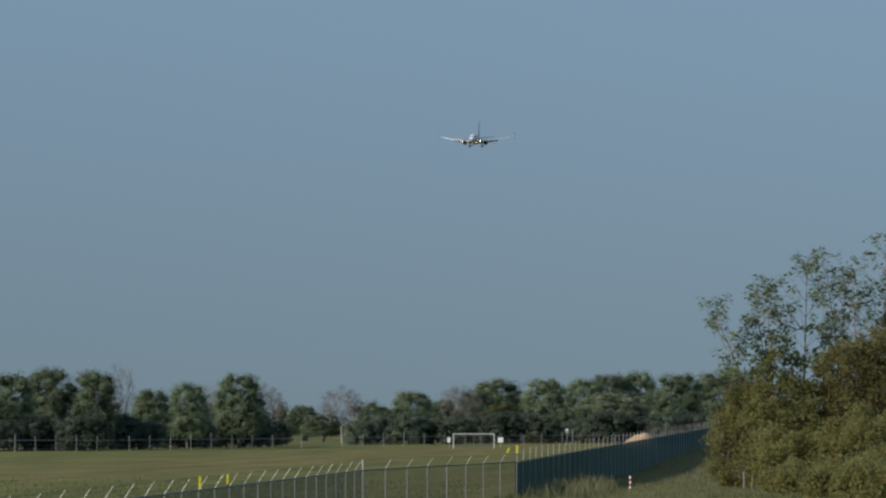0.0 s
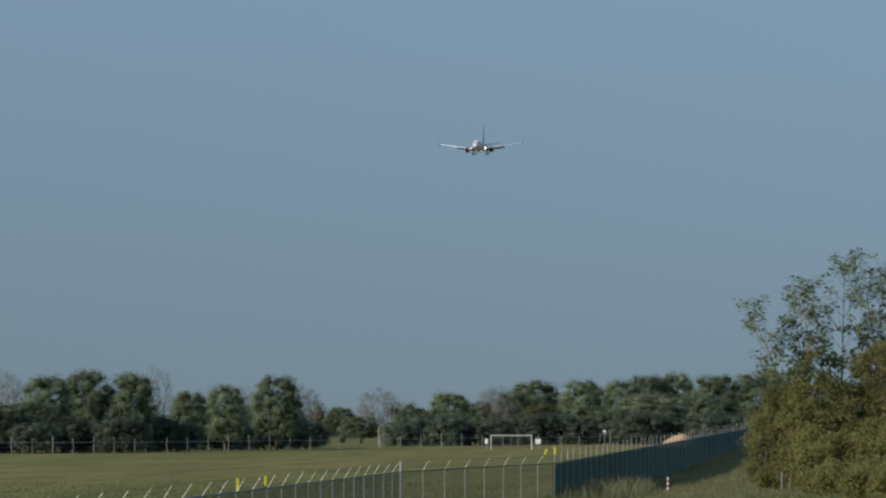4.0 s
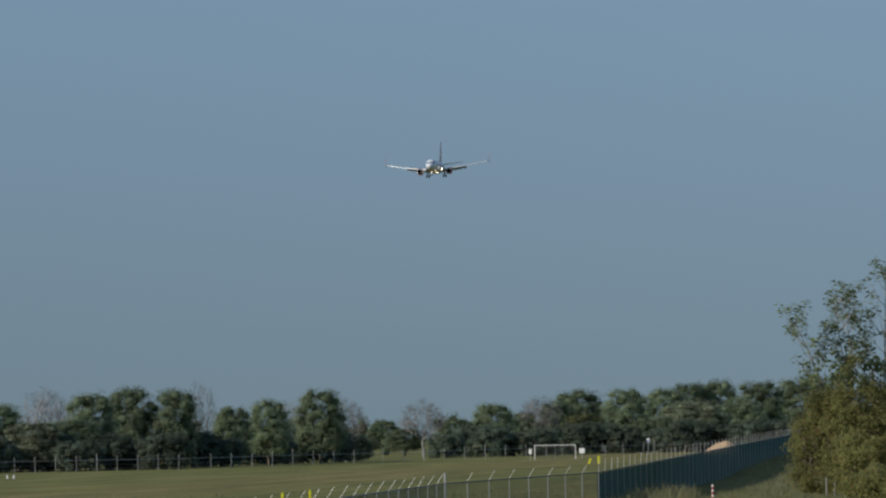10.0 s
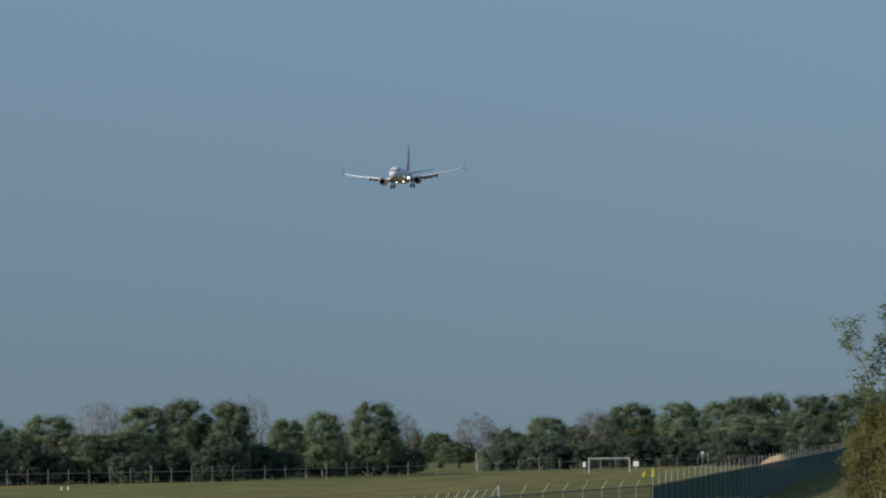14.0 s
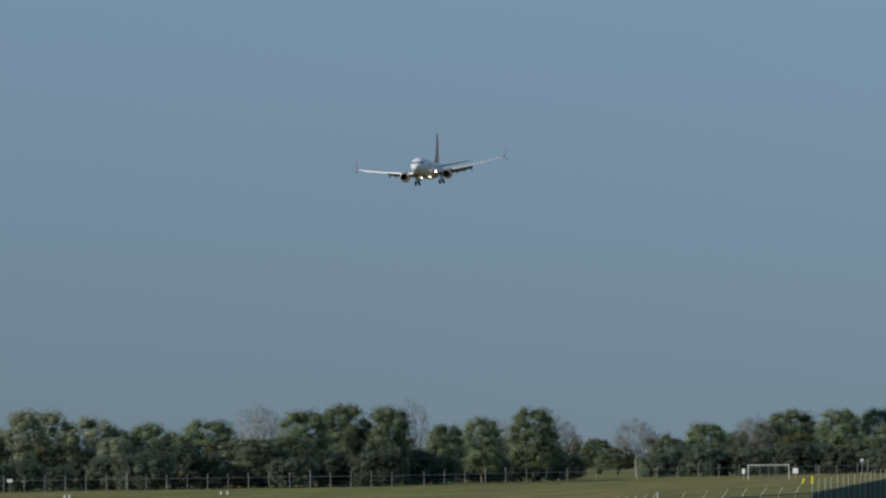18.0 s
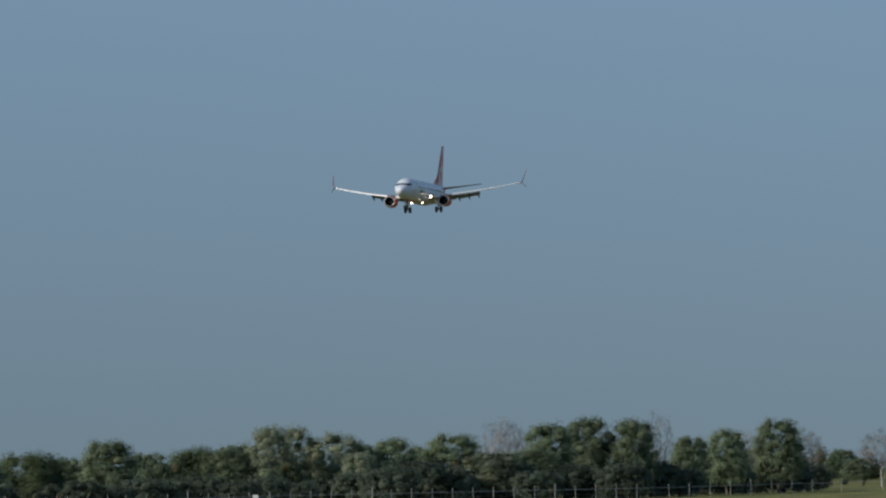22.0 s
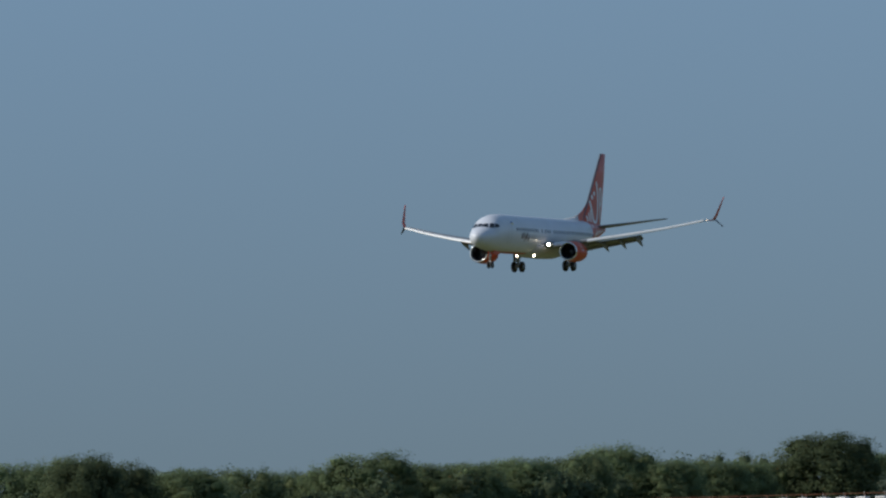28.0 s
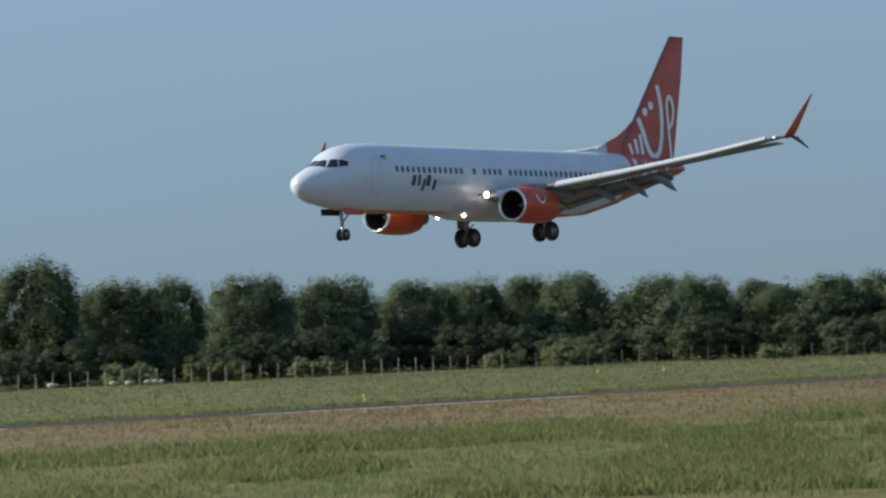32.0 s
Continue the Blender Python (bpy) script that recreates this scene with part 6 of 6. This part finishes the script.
    # white strokes over the red of the rear fuselage
    for pts, w in (([(31.9, 0.2), (32.6, 1.0), (33.6, 1.6)], 0.42), ([(33.0, 0.35), (33.8, 1.0), (34.8, 1.45)], 0.34), ([(31.4, 1.2), (31.8, 1.6)], 0.3), ([(34.6, 0.6), (35.6, 1.2)], 0.22)):
        bm = bmesh.new()
        stroke(bm, smooth_curve(pts), w, lambda a, z: skin(a, theta_of(a, z), 0.012))
        part("tail_mark", bm, PAINT_WHITE, body, "white curved stroke")
    # belly lamps
    for x, aft, z, r, mm in ((-0.95, 14.3, -2.08, 0.11, LAMP_GLOW), (0.95, 14.3, -2.08, 0.11, LAMP_GLOW)):
        bm = bmesh.new()
        bmesh.ops.create_cone(bm, cap_ends=True, segments=14, radius1=r, radius2=r * 0.6, depth=0.05, matrix=pose(x, aft - 16, z, 90))
        part("belly_lamp", bm, mm, body, "glowing retractable landing lamp", True)
    build_tail(plane)
    for s in (1, -1):
        build_wing(plane, s)
        build_engine(plane, s)
    build_gear(plane)
    return plane


AIRLINER = build_plane()


# ---- standing grass ----
def tufts(name, xy, height, width, blades, material, label, seed, spread=0.16, rise=None):
    rng = np.random.default_rng(seed)
    n = len(xy)
    p = np.repeat(np.concatenate([xy, np.zeros((n, 1))], 1), blades, 0)
    m = len(p)
    p[:, :2] += rng.normal(0, spread, (m, 2))
    p[:, 2] = [rise(x, y) if rise else verge_h(x) if y < 460 else 0.0 for x, y in p[:, :2]]
    h = height * np.repeat(0.6 + 0.8 * rng.random(n), blades) * (0.6 + 0.6 * rng.random(m))
    a = rng.random(m) * 2 * np.pi
    side = np.stack([np.cos(a), np.sin(a), np.zeros(m)], 1) * (width * (0.6 + 0.8 * rng.random(m)))[:, None]
    bend = rng.normal(0, 0.35, (m, 2)) * h[:, None]
    tip = p.copy()
    tip[:, 2] += h
    tip[:, :2] += bend
    mid = p + (tip - p) * 0.55
    mid[:, 2] += 0.08 * h
    p[:, 2] -= 0.02
    verts = np.stack([p - side, p + side, mid + side * 0.75, tip, mid - side * 0.75], 1).reshape(-1, 3)
    faces = [(5 * k, 5 * k + 1, 5 * k + 2, 5 * k + 3, 5 * k + 4) for k in range(m)]
    g = raw(name, verts.tolist(), faces, material)
    tagged(g, label, "grass", kind="stuff")


def fan(rng, n, a0, a1, r0, r1):
    az = np.radians(a0 + (a1 - a0) * rng.random(n))
    r = np.sqrt(r0 ** 2 + (r1 ** 2 - r0 ** 2) * rng.random(n))
    return np.stack([-r * np.sin(az), r * np.cos(az)], 1)


def patchy(xy, scale, level, seed):
    keep = [noise.noise(Vector((math.atan2(-x, y) * 200 * scale * 1.3, math.hypot(x, y) * scale * 0.45, seed))) > level for x, y in xy]
    return xy[np.array(keep)]


def strip(rng, n, x0, x1, y0, y1):
    return np.stack([x0 + (x1 - x0) * rng.random(n), y0 + (y1 - y0) * rng.random(n)], 1)


def sow():
    rng = np.random.default_rng(4)
    near = fan(rng, 40000, 17, 46, 135, 420)
    d = np.hypot(near[:, 0], near[:, 1])
    near = near[(near[:, 0] > -136 - 0.12 * np.maximum(0, near[:, 1] - 200) + 5 * np.sin(near[:, 1] * 0.08)) & (rng.random(len(near)) < (350 - d) / 180)]
    tufts("meadow_grass", near, 0.22, 0.02, 7, GRASS_BLADE, "rough green and straw-coloured meadow grass", 41)
    w = patchy(fan(rng, 34000, 24, 46, 140, 240), 0.09, 0.02, 3.0)
    w = w[w[:, 0] > -138]
    tufts("meadow_weeds", w, 0.34, 0.032, 7, GRASS_WEED, "taller dark green weeds in loose patches", 42, 0.25)
    tufts("dry_verge", strip(rng, 9500, -169, -150, 90, 250), 0.13, 0.035, 4, GRASS_DRY, "tall dry brown grass at the runway's edge", 51)
    tufts("dry_grass", strip(rng, 12000, -162, -130, 90, 260), 0.16, 0.03, 3, GRASS_DRY, "short dry brown grass beside the runway", 43)
    tufts("runway_verge", strip(rng, 6000, -169, -150, 248, 440), 0.2, 0.04, 4, GRASS_BLADE, "mixed grass at the runway's edge", 52, 0.3)
    # Weed tufts added where a dark line runs along the far edge.
    tufts("verge_grass", strip(rng, 9000, -197.4, -193.7, 100, 400), 0.2, 0.05, 4, GRASS_WEED, "verge grass along the runway's far edge, drawn for the dark line there", 44, 0.2)
    tufts("far_grass", strip(rng, 16000, -300, -196, 180, 470), 0.22, 0.03, 4, GRASS_FAR, "meadow grass beyond the runway", 45, 0.25)
    f = fan(rng, 46000, 3.2, 14, 130, 460)
    d = np.hypot(f[:, 0], f[:, 1])
    f = f[(f[:, 0] < -30 - 0.03 * np.maximum(0, f[:, 1] - 300)) & (rng.random(len(f)) < (460 - d) / 240)]
    tufts("field_grass", f, 0.16, 0.03, 3, GRASS_BLADE, "long green grass on the airfield", 46, 0.4)
    s = strip(rng, 9000, -25, 4, 255, 440)
    s = s[((s[:, 0] + 11.2) / 3.4) ** 2 + ((s[:, 1] - 286) / 30) ** 2 > 1]
    tufts("bank_grass", s, 0.3, 0.035, 4, GRASS_BLADE, "rough grass below the bushes", 48, 0.25)
    tufts("bank_straw", patchy(strip(rng, 17000, -25, 2, 258, 440), 0.1, -0.22, 8.0), 0.34, 0.03, 4, GRASS_PALE, "straw-coloured dry grass below the bushes", 53, 0.3)
    s = patchy(strip(rng, 4500, -27, 2, 255, 400), 0.12, 0.2, 5.0)
    s = s[((s[:, 0] + 11.2) / 3.6) ** 2 + ((s[:, 1] - 286) / 34) ** 2 > 1]
    tufts("bank_weeds", s, 0.42, 0.05, 4, GRASS_WEED, "tall weeds and nettles by the fence", 49, 0.35)
    tufts("slope_grass", strip(rng, 9000, -26.2, -10, 400, 660), 0.34, 0.04, 4, GRASS_PALE, "rough straw-green grass on the low bank", 54, 0.3, bank_h)
    s = strip(rng, 260, -25.0, -21.5, 318, 352)
    tufts("reeds", s, 1.0, 0.03, 6, GRASS_PALE, "tall straw-coloured reeds at the fence foot", 50, 0.3)


sow()


# seconds, x, y, z, nose-up port-up and turn angles of the airliner
FLIGHT = [
    (0, -215.05, 2434.50, 137.01, -0.40, 0.20, 0.00), (1, -212.25, 2365.50, 132.41, -0.40, 0.20, 0.00), (2, -209.39, 2296.50, 128.44, -0.40, 0.20, 0.00), (3, -206.89, 2227.50, 124.20, -0.40, 0.80, 0.00),
    (4, -204.43, 2158.50, 119.84, -0.40, 0.98, 0.00), (7, -198.04, 1951.50, 106.89, -0.40, 1.50, 0.00), (8, -196.62, 1882.50, 102.90, -0.40, 1.60, 0.00), (9, -195.00, 1813.50, 98.81, -0.40, 1.50, 0.00),
    (10, -193.59, 1744.50, 95.01, -0.40, 1.40, 0.00), (11, -192.06, 1675.50, 91.30, -0.40, 1.00, 0.00), (12, -190.97, 1606.50, 87.76, -0.40, 0.50, 0.00), (13, -189.82, 1537.50, 84.91, -0.40, 1.30, 0.00),
    (16, -185.85, 1330.50, 77.60, -0.40, 2.20, 0.00), (17, -184.98, 1261.50, 74.63, -0.40, 3.00, 0.00), (18, -184.46, 1192.50, 71.38, -0.40, 4.00, 0.00), (19, -184.79, 1123.50, 67.65, -0.40, 3.60, 0.00),
    (20, -185.38, 1054.50, 63.48, -0.40, 2.20, 0.00), (21, -186.12, 985.50, 59.52, -0.40, 1.40, 0.00), (22, -187.17, 916.50, 55.31, -0.30, -0.10, -0.20), (23, -188.39, 847.50, 51.34, -0.20, -0.60, -0.40),
    (24, -189.18, 778.50, 47.56, -0.10, -1.10, -0.50), (24.5, -189.43, 744.00, 45.57, -0.15, -0.90, -0.40), (26.5, -189.80, 606.00, 36.85, -0.40, 0.10, -0.05), (27, -190.32, 572.75, 34.60, -0.45, 0.39, 0.00), (28, -190.18, 505.33, 30.37, -0.56, -1.22, 0.24),
    (29, -190.66, 439.97, 26.27, -1.22, -1.10, 0.53), (30, -189.08, 370.89, 21.84, -1.22, 0.04, 1.06), (30.5, -188.25, 337.80, 19.64, -0.95, 0.75, 1.30), (31, -188.98, 304.74, 17.25, -0.59, 1.38, 1.57),
    (31.5, -187.65, 271.45, 15.01, 0.25, 1.55, 1.68), (32, -188.48, 238.21, 12.89, 1.10, 1.67, 1.76),
]


def motions():
    walk(AIRLINER, [(t, pose(x, y, z, -up, -bank, turn)) for t, x, y, z, up, bank, turn in FLIGHT])


motions()
